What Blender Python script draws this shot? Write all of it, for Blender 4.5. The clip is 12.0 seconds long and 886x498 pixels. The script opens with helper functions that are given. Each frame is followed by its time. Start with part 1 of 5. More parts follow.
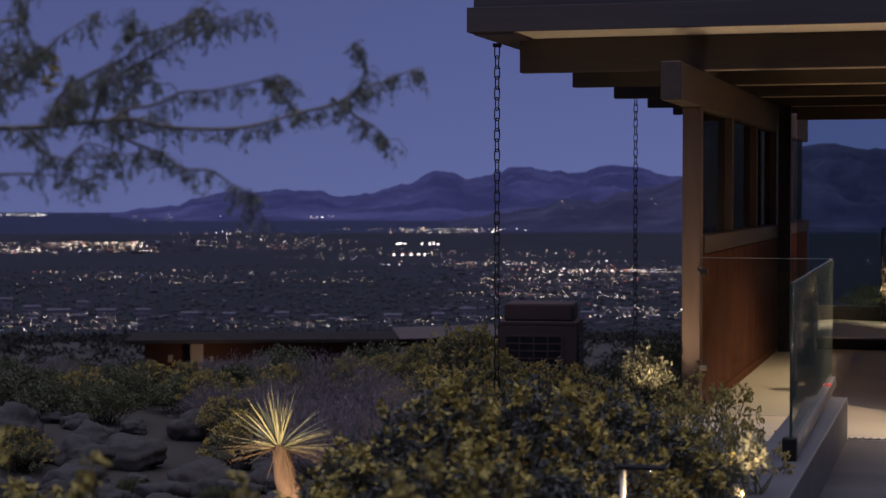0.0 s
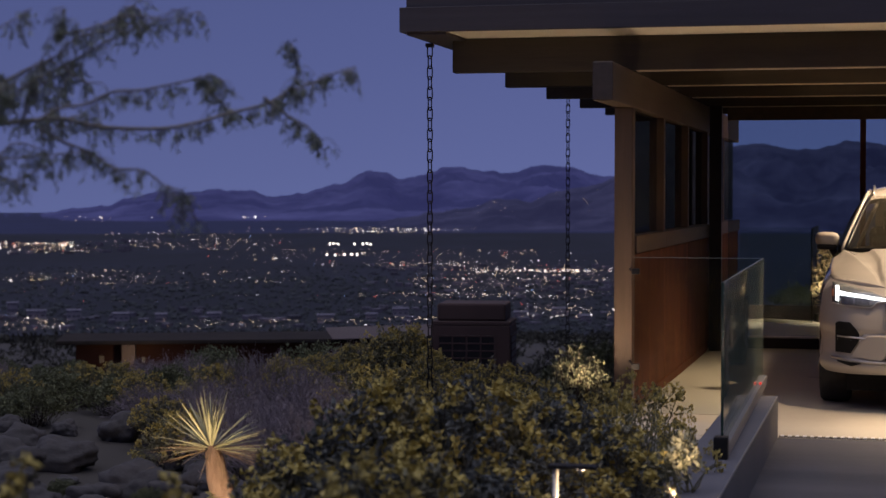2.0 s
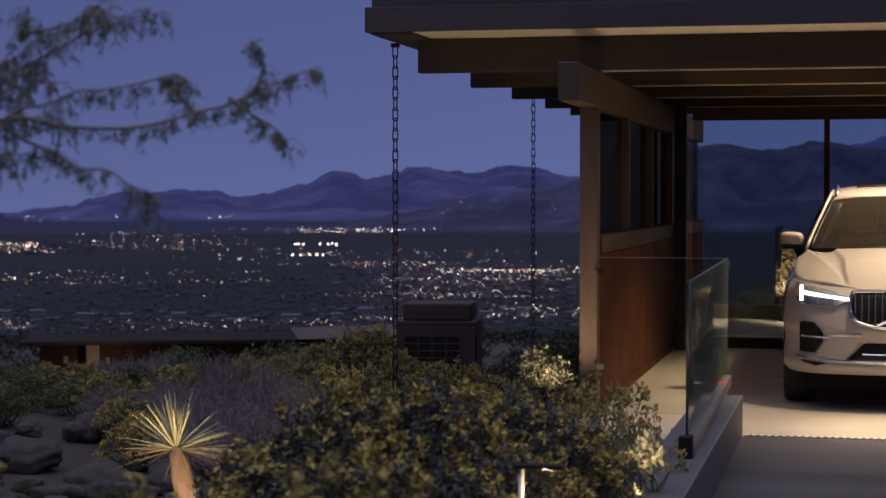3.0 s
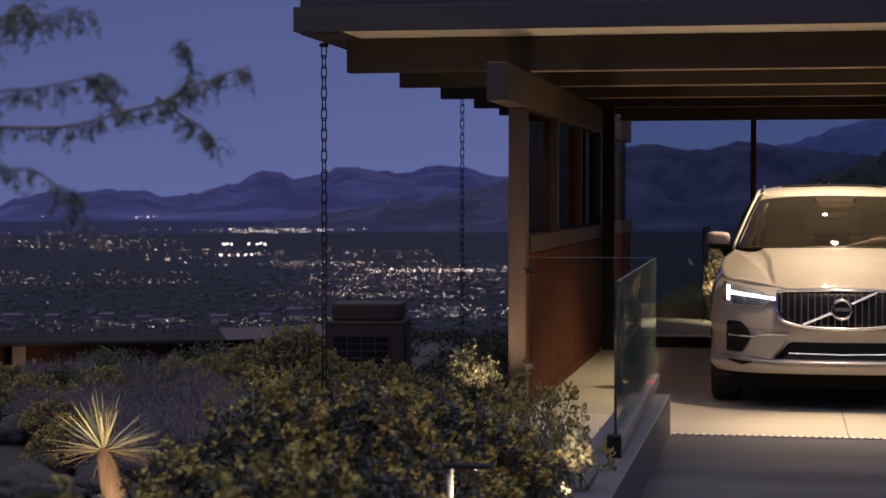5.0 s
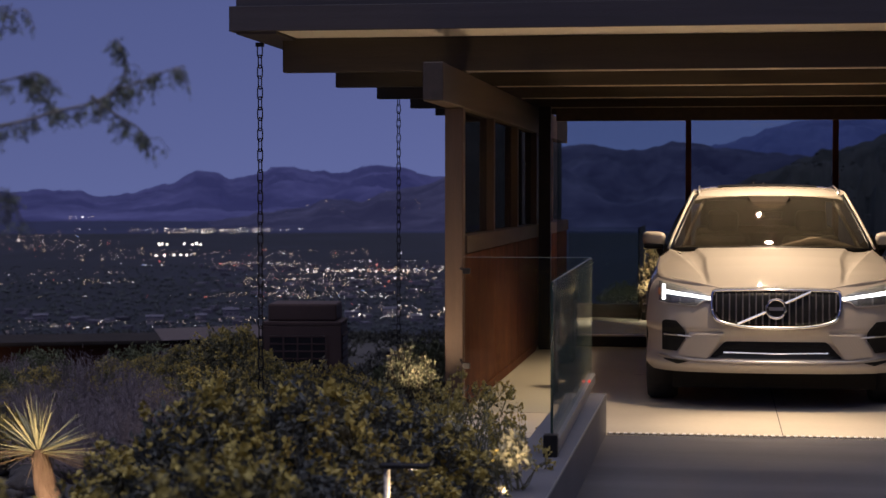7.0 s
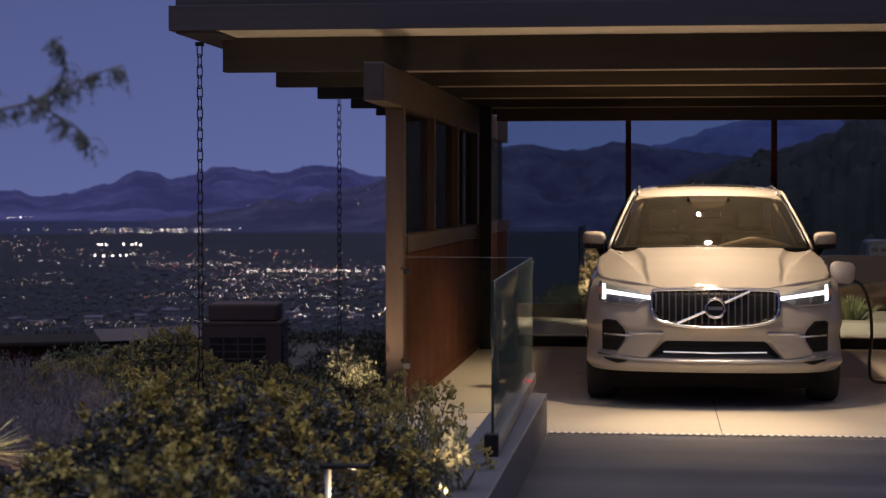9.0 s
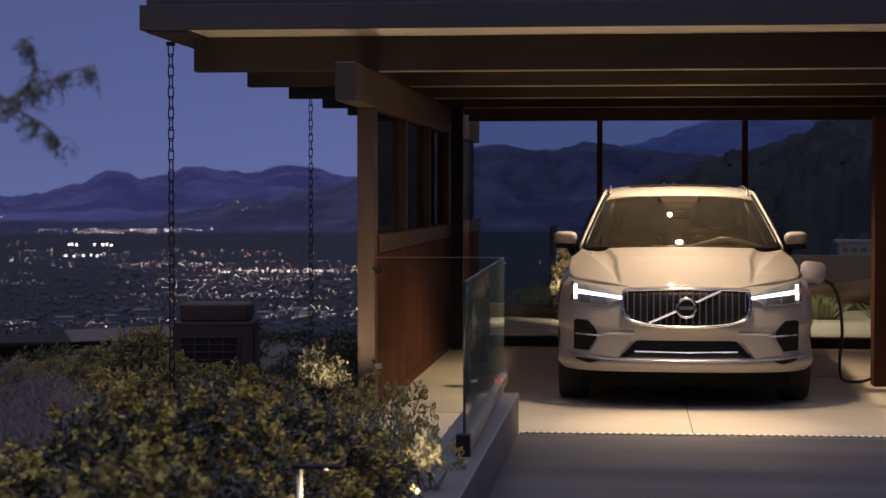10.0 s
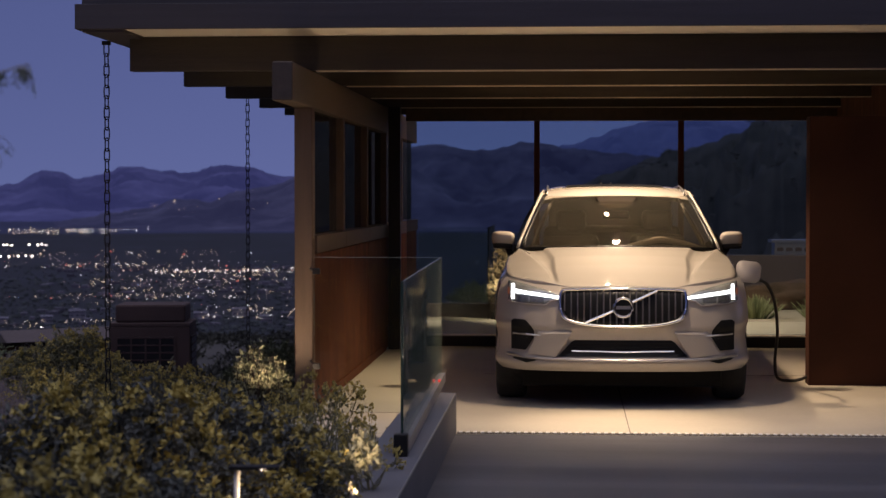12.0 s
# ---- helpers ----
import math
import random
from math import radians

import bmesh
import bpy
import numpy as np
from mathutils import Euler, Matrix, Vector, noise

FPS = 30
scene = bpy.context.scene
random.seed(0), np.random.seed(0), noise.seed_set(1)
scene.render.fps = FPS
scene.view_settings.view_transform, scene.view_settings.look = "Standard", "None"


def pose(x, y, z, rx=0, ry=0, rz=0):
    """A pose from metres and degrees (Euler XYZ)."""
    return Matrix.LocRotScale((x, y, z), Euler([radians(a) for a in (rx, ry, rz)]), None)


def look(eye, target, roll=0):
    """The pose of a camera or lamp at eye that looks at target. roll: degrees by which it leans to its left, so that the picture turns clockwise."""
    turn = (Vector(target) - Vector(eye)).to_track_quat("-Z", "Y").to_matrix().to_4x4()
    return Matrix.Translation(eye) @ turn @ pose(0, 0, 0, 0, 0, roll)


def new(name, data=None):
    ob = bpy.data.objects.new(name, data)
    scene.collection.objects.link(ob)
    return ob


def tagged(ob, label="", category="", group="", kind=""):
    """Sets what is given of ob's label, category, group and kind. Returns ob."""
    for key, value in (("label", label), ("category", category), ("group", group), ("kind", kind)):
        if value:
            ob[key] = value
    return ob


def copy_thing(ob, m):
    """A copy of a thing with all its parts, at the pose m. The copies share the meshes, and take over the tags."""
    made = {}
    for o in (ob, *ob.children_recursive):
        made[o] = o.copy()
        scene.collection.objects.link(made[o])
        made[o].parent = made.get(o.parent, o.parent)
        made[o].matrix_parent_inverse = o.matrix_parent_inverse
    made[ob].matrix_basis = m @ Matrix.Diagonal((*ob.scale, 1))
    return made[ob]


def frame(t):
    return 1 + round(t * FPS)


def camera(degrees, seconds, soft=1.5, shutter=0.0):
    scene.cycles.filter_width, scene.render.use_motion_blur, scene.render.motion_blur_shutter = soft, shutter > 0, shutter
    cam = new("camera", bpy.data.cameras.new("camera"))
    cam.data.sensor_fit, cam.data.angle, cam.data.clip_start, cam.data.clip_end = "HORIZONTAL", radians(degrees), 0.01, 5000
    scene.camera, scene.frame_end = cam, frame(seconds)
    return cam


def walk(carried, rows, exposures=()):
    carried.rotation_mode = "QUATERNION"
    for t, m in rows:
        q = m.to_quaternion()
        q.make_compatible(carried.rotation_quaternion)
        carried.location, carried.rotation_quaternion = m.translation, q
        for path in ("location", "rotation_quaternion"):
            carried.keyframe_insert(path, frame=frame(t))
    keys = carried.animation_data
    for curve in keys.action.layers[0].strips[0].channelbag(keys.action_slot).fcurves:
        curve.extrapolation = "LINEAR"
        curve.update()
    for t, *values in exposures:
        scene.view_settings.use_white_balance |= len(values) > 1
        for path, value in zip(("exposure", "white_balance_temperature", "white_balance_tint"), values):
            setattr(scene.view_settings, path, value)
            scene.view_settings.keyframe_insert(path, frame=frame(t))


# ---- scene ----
cam = camera(26.72, 12.0)
EYE_Z = 1.56
PITCH = 88.333
# seconds and the heading, in degrees to the left of the carport's long axis
TURN = [(0.0, 15.65), (0.5, 15.24), (1.0, 14.725), (1.5, 14.16), (2.0, 13.59), (2.5, 13.08), (3.0, 12.53),
        (5.0, 10.35), (5.5, 9.83), (6.0, 9.38), (6.5, 8.88), (7.0, 8.4), (9.0, 6.58), (9.5, 6.14), (10.0, 5.71),
        (10.5, 5.24), (11.0, 4.725), (11.5, 4.24), (12.0, 3.79)]
walk(cam, [(t, pose(0, 0, EYE_Z, PITCH, 0, turn)) for t, turn in TURN], exposures=[(0.0, 0.12, 6800, 12), (12.0, 0.12, 6800, 12)])
cam.data.dof.use_dof = True
cam.data.dof.focus_distance = 14.2
cam.data.dof.aperture_fstop = 4.4

# ---- world and lamps ----
world = bpy.data.worlds.new("dusk_sky")
scene.world = world
world.use_nodes = True
wn = world.node_tree.nodes
wl = world.node_tree.links
wbg = wn["Background"]
sky = wn.new("ShaderNodeTexSky")
sky.sky_type = "NISHITA"
sky.sun_disc = False
sky.sun_elevation = radians(45.0)
sky.sun_rotation = radians(200)
sky.altitude = 1200
sky.air_density = 0.5
sky.dust_density = 0.0
sky.ozone_density = 3.0
coord = wn.new("ShaderNodeTexCoord")
lift = wn.new("ShaderNodeMapping")
lift.inputs["Location"].default_value = (0, 0, 0.085)
lift.inputs["Scale"].default_value = (1, 1, 0.35)
wl.new(coord.outputs["Generated"], lift.inputs["Vector"])
wl.new(lift.outputs[0], sky.inputs[0])
tint = wn.new("ShaderNodeMixRGB")
tint.blend_type = "MULTIPLY"
tint.inputs[0].default_value = 1.0
tint.inputs[2].default_value = (0.605, 0.447, 0.640, 1)
wl.new(sky.outputs[0], tint.inputs[1])
wl.new(tint.outputs[0], wbg.inputs[0])
wbg.inputs[1].default_value = 0.066


def lamp(name, kind, energy, color, m, **more):
    data = bpy.data.lights.new(name, kind)
    data.energy, data.color = energy, color
    for key, value in more.items():
        if key == "size":
            data.shadow_soft_size = value
        if key == "cone":
            data.spot_size = radians(value)
        if key == "blend":
            data.spot_blend = value
    ob = new(name, data)
    ob.matrix_world = m
    return ob


WARM = (1.0, 0.772, 0.54)
# wide soft sun from overhead, added as fill for the garden and ground
glow = bpy.data.lights.new("afterglow", "SUN")
glow.energy, glow.color, glow.angle = 1.42, (0.80, 0.83, 1.0), radians(92)
new("afterglow", glow).matrix_world = look((0, 0, 0), (0.03, 0.12, -1.0))

# downlights in the ceiling: x, y, watts, size, cone, softness of the cone's edge, lean of the beam in x and y over its fall
LAMPS = [(0.43, 12.9, 330, 0.035, 46, 1.0, 0, -0.2), (0.43, 13.02, 175, 0.035, 97, 0.6, 0, 0.2), (0.43, 13.57, 48, 0.045, 150, 0.4, 0, 0), (0.43, 15.63, 330, 0.045, 112, 0.55, 0, 0),
         (0.33, 16.25, 20, 0.025, 130, 0.5, 0, 0), (0.45, 16.75, 12, 0.018, 90, 0.5, 0, 0), (0.43, 21.15, 760, 0.045, 120, 0.4, 1.15, 1.15)]
for x, y, watts, size, cone, blend, dx, dy in LAMPS:
    lamp("downlight_lamp", "SPOT", watts, WARM, look((x, y, 2.675), (x + dx, y + dy, 0)), size=size, cone=cone, blend=blend)


# ---- materials ----
def material(name, base, second=None, rough=0.6, metal=0.0, scale=4.0, bump=0.15, fine=60.0, mix=0.5, stretch=(1, 1, 1), per_piece=0.0, coat=0.0, spec=0.5, emit=None, glow=0.0):
    """A surface with variation at two scales, and relief."""
    m = bpy.data.materials.new(name)
    m.use_nodes = True
    n, l = m.node_tree.nodes, m.node_tree.links
    b = n["Principled BSDF"]
    b.inputs["Roughness"].default_value = rough
    b.inputs["Metallic"].default_value = metal
    b.inputs["Coat Weight"].default_value = coat
    b.inputs["Coat Roughness"].default_value = 0.04
    b.inputs["Specular IOR Level"].default_value = spec
    second = second or tuple(c * 0.65 for c in base)
    coord = n.new("ShaderNodeTexCoord")
    mp = n.new("ShaderNodeMapping")
    mp.inputs["Scale"].default_value = stretch
    l.new(coord.outputs["Object"], mp.inputs["Vector"])
    big = n.new("ShaderNodeTexNoise")
    big.inputs["Scale"].default_value = scale
    big.inputs["Detail"].default_value = 6
    small = n.new("ShaderNodeTexNoise")
    small.inputs["Scale"].default_value = fine
    small.inputs["Detail"].default_value = 4
    l.new(mp.outputs[0], big.inputs["Vector"])
    l.new(mp.outputs[0], small.inputs["Vector"])
    add = n.new("ShaderNodeMath")
    add.operation = "MULTIPLY_ADD"
    l.new(small.outputs["Fac"], add.inputs[0])
    add.inputs[1].default_value = 0.5
    sub = n.new("ShaderNodeMath")
    sub.operation = "MULTIPLY_ADD"
    l.new(big.outputs["Fac"], sub.inputs[0])
    sub.inputs[1].default_value = 1.6
    sub.inputs[2].default_value = -0.55
    l.new(sub.outputs[0], add.inputs[2])
    ramp = n.new("ShaderNodeMixRGB")
    ramp.use_clamp = True
    ramp.inputs[1].default_value = (*base, 1)
    ramp.inputs[2].default_value = (*second, 1)
    fac = n.new("ShaderNodeMath")
    fac.operation = "MULTIPLY"
    fac.use_clamp = True
    fac.inputs[1].default_value = mix * 2
    l.new(add.outputs[0], fac.inputs[0])
    l.new(fac.outputs[0], ramp.inputs[0])
    out = ramp
    if per_piece:
        info = n.new("ShaderNodeNewGeometry")
        hsv = n.new("ShaderNodeHueSaturation")
        val = n.new("ShaderNodeMath")
        val.operation = "MULTIPLY_ADD"
        l.new(info.outputs["Random Per Island"], val.inputs[0])
        val.inputs[1].default_value = per_piece * 2
        val.inputs[2].default_value = 1 - per_piece
        l.new(val.outputs[0], hsv.inputs["Value"])
        l.new(ramp.outputs[0], hsv.inputs["Color"])
        out = hsv
    l.new(out.outputs[0], b.inputs["Base Color"])
    if bump:
        bp = n.new("ShaderNodeBump")
        bp.inputs["Strength"].default_value = bump
        bp.inputs["Distance"].default_value = 0.02
        l.new(add.outputs[0], bp.inputs["Height"])
        l.new(bp.outputs[0], b.inputs["Normal"])
    if emit:
        b.inputs["Emission Color"].default_value = (*emit, 1)
        b.inputs["Emission Strength"].default_value = glow
        if glow:
            m.cycles.emission_sampling = "NONE"
    return m


# the film's flat colour stands in for pale reflections and haze on the glass
def glass_material(name, tint=(0.9, 0.96, 0.93), rough=0.0, veil=0.0, film_color=(0.48, 0.60, 0.54), ior=1.5):
    m = bpy.data.materials.new(name)
    m.use_nodes = True
    n, l = m.node_tree.nodes, m.node_tree.links
    n.remove(n["Principled BSDF"])
    clear = n.new("ShaderNodeBsdfTransparent")
    clear.inputs[0].default_value = (*tint, 1)
    gloss = n.new("ShaderNodeBsdfGlossy")
    gloss.inputs["Roughness"].default_value = rough
    fres = n.new("ShaderNodeFresnel")
    fres.inputs[0].default_value = ior
    mix = n.new("ShaderNodeMixShader")
    l.new(fres.outputs[0], mix.inputs[0])
    l.new(clear.outputs[0], mix.inputs[1])
    l.new(gloss.outputs[0], mix.inputs[2])
    last = mix
    if veil:
        film = n.new("ShaderNodeBsdfDiffuse")
        film.inputs[0].default_value = (*film_color, 1)
        last = n.new("ShaderNodeMixShader")
        last.inputs[0].default_value = veil
        l.new(mix.outputs[0], last.inputs[1])
        l.new(film.outputs[0], last.inputs[2])
    l.new(last.outputs[0], n["Material Output"].inputs[0])
    return m


def glow_material(name, color, strength, lights=False):
    m = bpy.data.materials.new(name)
    m.use_nodes = True
    b = m.node_tree.nodes["Principled BSDF"]
    b.inputs["Base Color"].default_value = (0.05, 0.05, 0.05, 1)
    b.inputs["Emission Color"].default_value = (*color, 1)
    b.inputs["Emission Strength"].default_value = strength
    if not lights:
        m.cycles.emission_sampling = "NONE"
    return m


# darker copy of the wall timber: the roof beams' shade is painted in
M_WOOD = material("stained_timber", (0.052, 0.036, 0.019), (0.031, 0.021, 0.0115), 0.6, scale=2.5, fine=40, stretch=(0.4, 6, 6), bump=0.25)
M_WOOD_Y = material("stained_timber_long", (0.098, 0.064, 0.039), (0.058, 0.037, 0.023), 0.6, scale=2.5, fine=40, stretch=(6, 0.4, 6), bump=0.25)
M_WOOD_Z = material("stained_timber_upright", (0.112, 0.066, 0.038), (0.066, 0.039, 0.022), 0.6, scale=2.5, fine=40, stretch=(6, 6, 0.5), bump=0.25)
M_FASCIA = material("dark_fascia_board", (0.07, 0.056, 0.055), (0.045, 0.036, 0.036), 0.55, scale=2, stretch=(0.3, 4, 6), bump=0.2)
M_SOFFIT = material("pale_soffit_board", (0.78, 0.70, 0.56), (0.70, 0.61, 0.47), 0.6, scale=1.5, bump=0.05)
M_CORTEN = material("rusted_steel", (0.150, 0.052, 0.024), (0.064, 0.021, 0.011), 0.8, metal=0.0, spec=0.15, scale=3, fine=70, bump=0.12, mix=0.6, stretch=(2.2, 2.2, 0.45))
# darker copy of the rusted steel; the box front's shade is painted in
M_BOX = material("rusted_steel_shaded", (0.070, 0.027, 0.015), (0.044, 0.017, 0.010), 0.75, spec=0.15, scale=2, fine=90, bump=0.1)
M_STEEL = material("blackened_steel", (0.03, 0.026, 0.024), (0.018, 0.016, 0.015), 0.5, metal=0.6, scale=5, bump=0.05)
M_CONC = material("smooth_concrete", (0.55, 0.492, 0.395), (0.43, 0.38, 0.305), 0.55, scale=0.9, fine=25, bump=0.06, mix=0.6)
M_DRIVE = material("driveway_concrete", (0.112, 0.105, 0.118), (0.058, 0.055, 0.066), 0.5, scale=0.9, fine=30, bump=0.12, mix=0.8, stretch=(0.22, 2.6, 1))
M_KERB = material("kerb_concrete", (0.135, 0.13, 0.15), (0.09, 0.088, 0.105), 0.6, scale=1.5, fine=40, bump=0.1)
M_SHOE = material("brushed_channel", (0.30, 0.29, 0.29), (0.22, 0.21, 0.215), 0.4, metal=0.5, scale=12, bump=0.05)
M_GLASS = glass_material("clear_glass", (0.80, 0.88, 0.83), rough=0.03, veil=0.10, film_color=(0.38, 0.44, 0.36), ior=1.14)
M_GLASS_EDGE = material("glass_edge", (0.03, 0.06, 0.05), (0.02, 0.04, 0.035), 0.15, scale=8, bump=0)
M_CLEAR = glass_material("clean_glass", (0.93, 0.96, 0.94))
M_DARKGLASS = glass_material("window_glass", (0.42, 0.45, 0.47), rough=0.04, veil=0.025, film_color=(0.42, 0.47, 0.55))
M_BACKGLASS = glass_material("tinted_window_glass", (0.68, 0.75, 0.78), ior=1.2)
# pale colour stands in for floor light on the beams' lower edges
M_EDGE_LIGHT = material("beam_edge_highlight", (0.48, 0.37, 0.25), (0.38, 0.29, 0.19), 0.5, scale=3, bump=0.05)
# near-white base paints the lamp glints on the grate bars
M_DRAIN = material("drain_bar_glint", (0.86, 0.84, 0.80), (0.74, 0.72, 0.68), 0.3, metal=0.0, scale=20, bump=0.05)
M_JOINT = material("dark_joint_filler", (0.13, 0.11, 0.09), (0.09, 0.078, 0.065), 0.9, scale=9, bump=0.1)


# ---- mesh helpers ----
def link(name, bm, mat, parent=None, label="", smooth=False):
    me = bpy.data.meshes.new(name)
    bm.normal_update()
    if smooth:
        for f in bm.faces:
            f.smooth = True
    bm.to_mesh(me)
    bm.free()
    for one in mat if isinstance(mat, (list, tuple)) else (mat,):
        me.materials.append(one)
    ob = new(name, me)
    if parent is not None:
        ob.parent = parent
    if label:
        ob["label"] = label
    return ob


def part(name, bm, mat, parent, label="", smooth=False):
    return link(name, bm, mat, parent, label, smooth)


def thing(name, label, category, at=(0, 0, 0), group="", turn=0.0):
    ob = new(name)
    ob.empty_display_size = 0.1
    ob.matrix_world = pose(*at, 0, 0, turn)
    return tagged(ob, label, category, group)


def box(x0, x1, y0, y1, z0, z1, bevel=0.0, bm=None):
    own = bmesh.new()
    bmesh.ops.create_cube(own, size=1.0)
    for v in own.verts:
        v.co = Vector((x0 + (v.co.x + 0.5) * (x1 - x0), y0 + (v.co.y + 0.5) * (y1 - y0), z0 + (v.co.z + 0.5) * (z1 - z0)))
    if bevel:
        bmesh.ops.bevel(own, geom=list(own.edges), offset=bevel, segments=2, affect="EDGES", profile=0.5)
    return merge(bm, own)


def merge(bm, own):
    if bm is None:
        return own
    me = bpy.data.meshes.new("tmp")
    own.to_mesh(me)
    own.free()
    bm.from_mesh(me)
    bpy.data.meshes.remove(me)
    return bm


def tube(points, radius, sides=8, bm=None, closed=False, taper=None):
    """A round bar along points; taper: the radius at its end."""
    bm = bm or bmesh.new()
    pts = [Vector(p) for p in points]
    rings = []
    count = len(pts)
    for i, p in enumerate(pts):
        a = pts[(i - 1) % count] if closed or i else pts[0]
        b = pts[(i + 1) % count] if closed or i < count - 1 else pts[-1]
        d = (b - a)
        d = d.normalized() if d.length > 1e-9 else Vector((0, 0, 1))
        side = d.cross(Vector((0, 0, 1)) if abs(d.z) < 0.9 else Vector((1, 0, 0))).normalized()
        up = side.cross(d)
        r = radius if taper is None else radius + (taper - radius) * i / (count - 1)
        rings.append([bm.verts.new(p + (side * math.cos(k * math.tau / sides) + up * math.sin(k * math.tau / sides)) * r) for k in range(sides)])
    for i in range(count if closed else count - 1):
        a, b = rings[i], rings[(i + 1) % count]
        for k in range(sides):
            bm.faces.new((a[k], a[(k + 1) % sides], b[(k + 1) % sides], b[k]))
    if not closed:
        bm.faces.new(rings[0][::-1])
        bm.faces.new(rings[-1])
    return bm


def prism(outline, y0, y1, bm=None, axis="y"):
    """A closed outline of (x, z), pushed through from y0 to y1."""
    bm = bm or bmesh.new()
    rows = []
    for y in (y0, y1):
        rows.append([bm.verts.new((x, y, z) if axis == "y" else (y, x, z)) for x, z in outline])
    n = len(outline)
    for k in range(n):
        bm.faces.new((rows[0][k], rows[0][(k + 1) % n], rows[1][(k + 1) % n], rows[1][k]))
    bm.faces.new(rows[0][::-1])
    bm.faces.new(rows[1])
    bmesh.ops.recalc_face_normals(bm, faces=bm.faces)
    return bm


def grid(fn, nu, nv, bm=None):
    """A sheet of nu x nv cells; fn(u, v) gives the place for u, v from 0 to 1."""
    bm = bm or bmesh.new()
    vs = [[bm.verts.new(fn(i / nu, j / nv)) for j in range(nv + 1)] for i in range(nu + 1)]
    for i in range(nu):
        for j in range(nv):
            bm.faces.new((vs[i][j], vs[i + 1][j], vs[i + 1][j + 1], vs[i][j + 1]))
    return bm


def from_heading(az, el, r):
    """A place at a heading and height angle from the viewpoint, in degrees, r metres away."""
    a = radians(az)
    return Vector((r * math.sin(a), r * math.cos(a), EYE_Z + r * math.tan(radians(el))))


def curve(knots, x):
    """Smooth interpolation through knots of (x, y)."""
    if x <= knots[0][0]:
        return knots[0][1]
    for (x0, y0), (x1, y1) in zip(knots, knots[1:]):
        if x <= x1:
            t = (x - x0) / (x1 - x0)
            t = t * t * (3 - 2 * t)
            return y0 + (y1 - y0) * t
    return knots[-1][1]


# ---- land, mountains, city ----
PLAIN = -45.0


def ground_z(x, y):
    r = math.hypot(x, y)
    z = curve([(0, -0.12), (17, -0.25), (24, -1.0), (45, -3.6), (130, -13), (620, PLAIN), (6000, PLAIN)], r)
    back = curve([(-3.5, 0.0), (-1.9, 1.0), (200, 1.0)], x) * (1 - curve([(26, 0), (34, 1), (100, 1)], r))
    if y < 19.5:
        back = 0.0
    z = z * (1 - back) + 0.05 * back
    if x > -0.9 and y < 19.5:
        z = min(z, -0.1)
    lump = noise.noise(Vector((x * 0.5, y * 0.5, 0))) * 0.12 + noise.noise(Vector((x * 0.12, y * 0.12, 3))) * 0.2
    return z + lump * (1 - back) * min(1, max(0, -x - 1.0)) * (1 if r < 200 else 0)


def ground():
    bm = bmesh.new()
    radii = [0.0] + [0.6 * 1.085 ** k for k in range(115)]
    radii = [r for r in radii if r < 4900] + [4950]
    n = 180
    rows = []
    for r in radii:
        row = []
        for k in range(n):
            a = math.tau * k / n
            x, y = r * math.sin(a), r * math.cos(a)
            row.append(bm.verts.new((x, y, ground_z(x, y))))
            if r == 0:
                break
        rows.append(row)
    for a, b in zip(rows, rows[1:]):
        for k in range(n):
            if len(a) == 1:
                bm.faces.new((a[0], b[k], b[(k + 1) % n]))
            else:
                bm.faces.new((a[k], b[k], b[(k + 1) % n], a[(k + 1) % n]))
    bmesh.ops.recalc_face_normals(bm, faces=bm.faces)
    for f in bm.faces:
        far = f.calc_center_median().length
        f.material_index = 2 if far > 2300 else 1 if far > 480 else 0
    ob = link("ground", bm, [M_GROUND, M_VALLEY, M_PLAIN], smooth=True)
    tagged(ob, "dark desert ground falling away to a wide valley plain", "ground", kind="structure")


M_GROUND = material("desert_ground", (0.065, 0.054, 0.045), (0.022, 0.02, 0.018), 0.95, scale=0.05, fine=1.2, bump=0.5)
# blue base colours paint distance haze onto the plain and the valley
M_PLAIN = material("far_valley_haze", (0.016, 0.021, 0.080), (0.008, 0.012, 0.048), 0.95, scale=0.02, fine=0.12, bump=0.0, mix=0.6, stretch=(0.5, 0.16, 1))
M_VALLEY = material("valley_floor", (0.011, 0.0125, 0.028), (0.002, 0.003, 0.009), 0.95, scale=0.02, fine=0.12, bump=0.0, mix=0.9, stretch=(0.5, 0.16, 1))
# blue tint and glow paint distance haze into the mountain rock
M_FAR = material("far_rock_haze", (0.085, 0.085, 0.175), (0.010, 0.012, 0.036), 0.95, scale=0.005, fine=0.03, bump=0.0, mix=0.8, emit=(0.16, 0.18, 1.0), glow=0.060)
M_BLUE = material("blue_rock_haze", (0.085, 0.095, 0.19), (0.022, 0.027, 0.06), 0.95, scale=0.006, fine=0.03, bump=0.0, emit=(0.10, 0.16, 1.0), glow=0.066)
# deep mottling here and in M_FAR paints the ridges' shade
M_MID = material("mid_rock_haze", (0.075, 0.072, 0.115), (0.010, 0.010, 0.024), 0.95, scale=0.009, fine=0.05, bump=0.0, mix=0.8, emit=(0.16, 0.18, 1.0), glow=0.026)
M_NEARHILL = material("near_hill_scrub", (0.048, 0.040, 0.040), (0.007, 0.007, 0.009), 0.95, scale=0.07, fine=0.5, bump=0.0, mix=0.6)


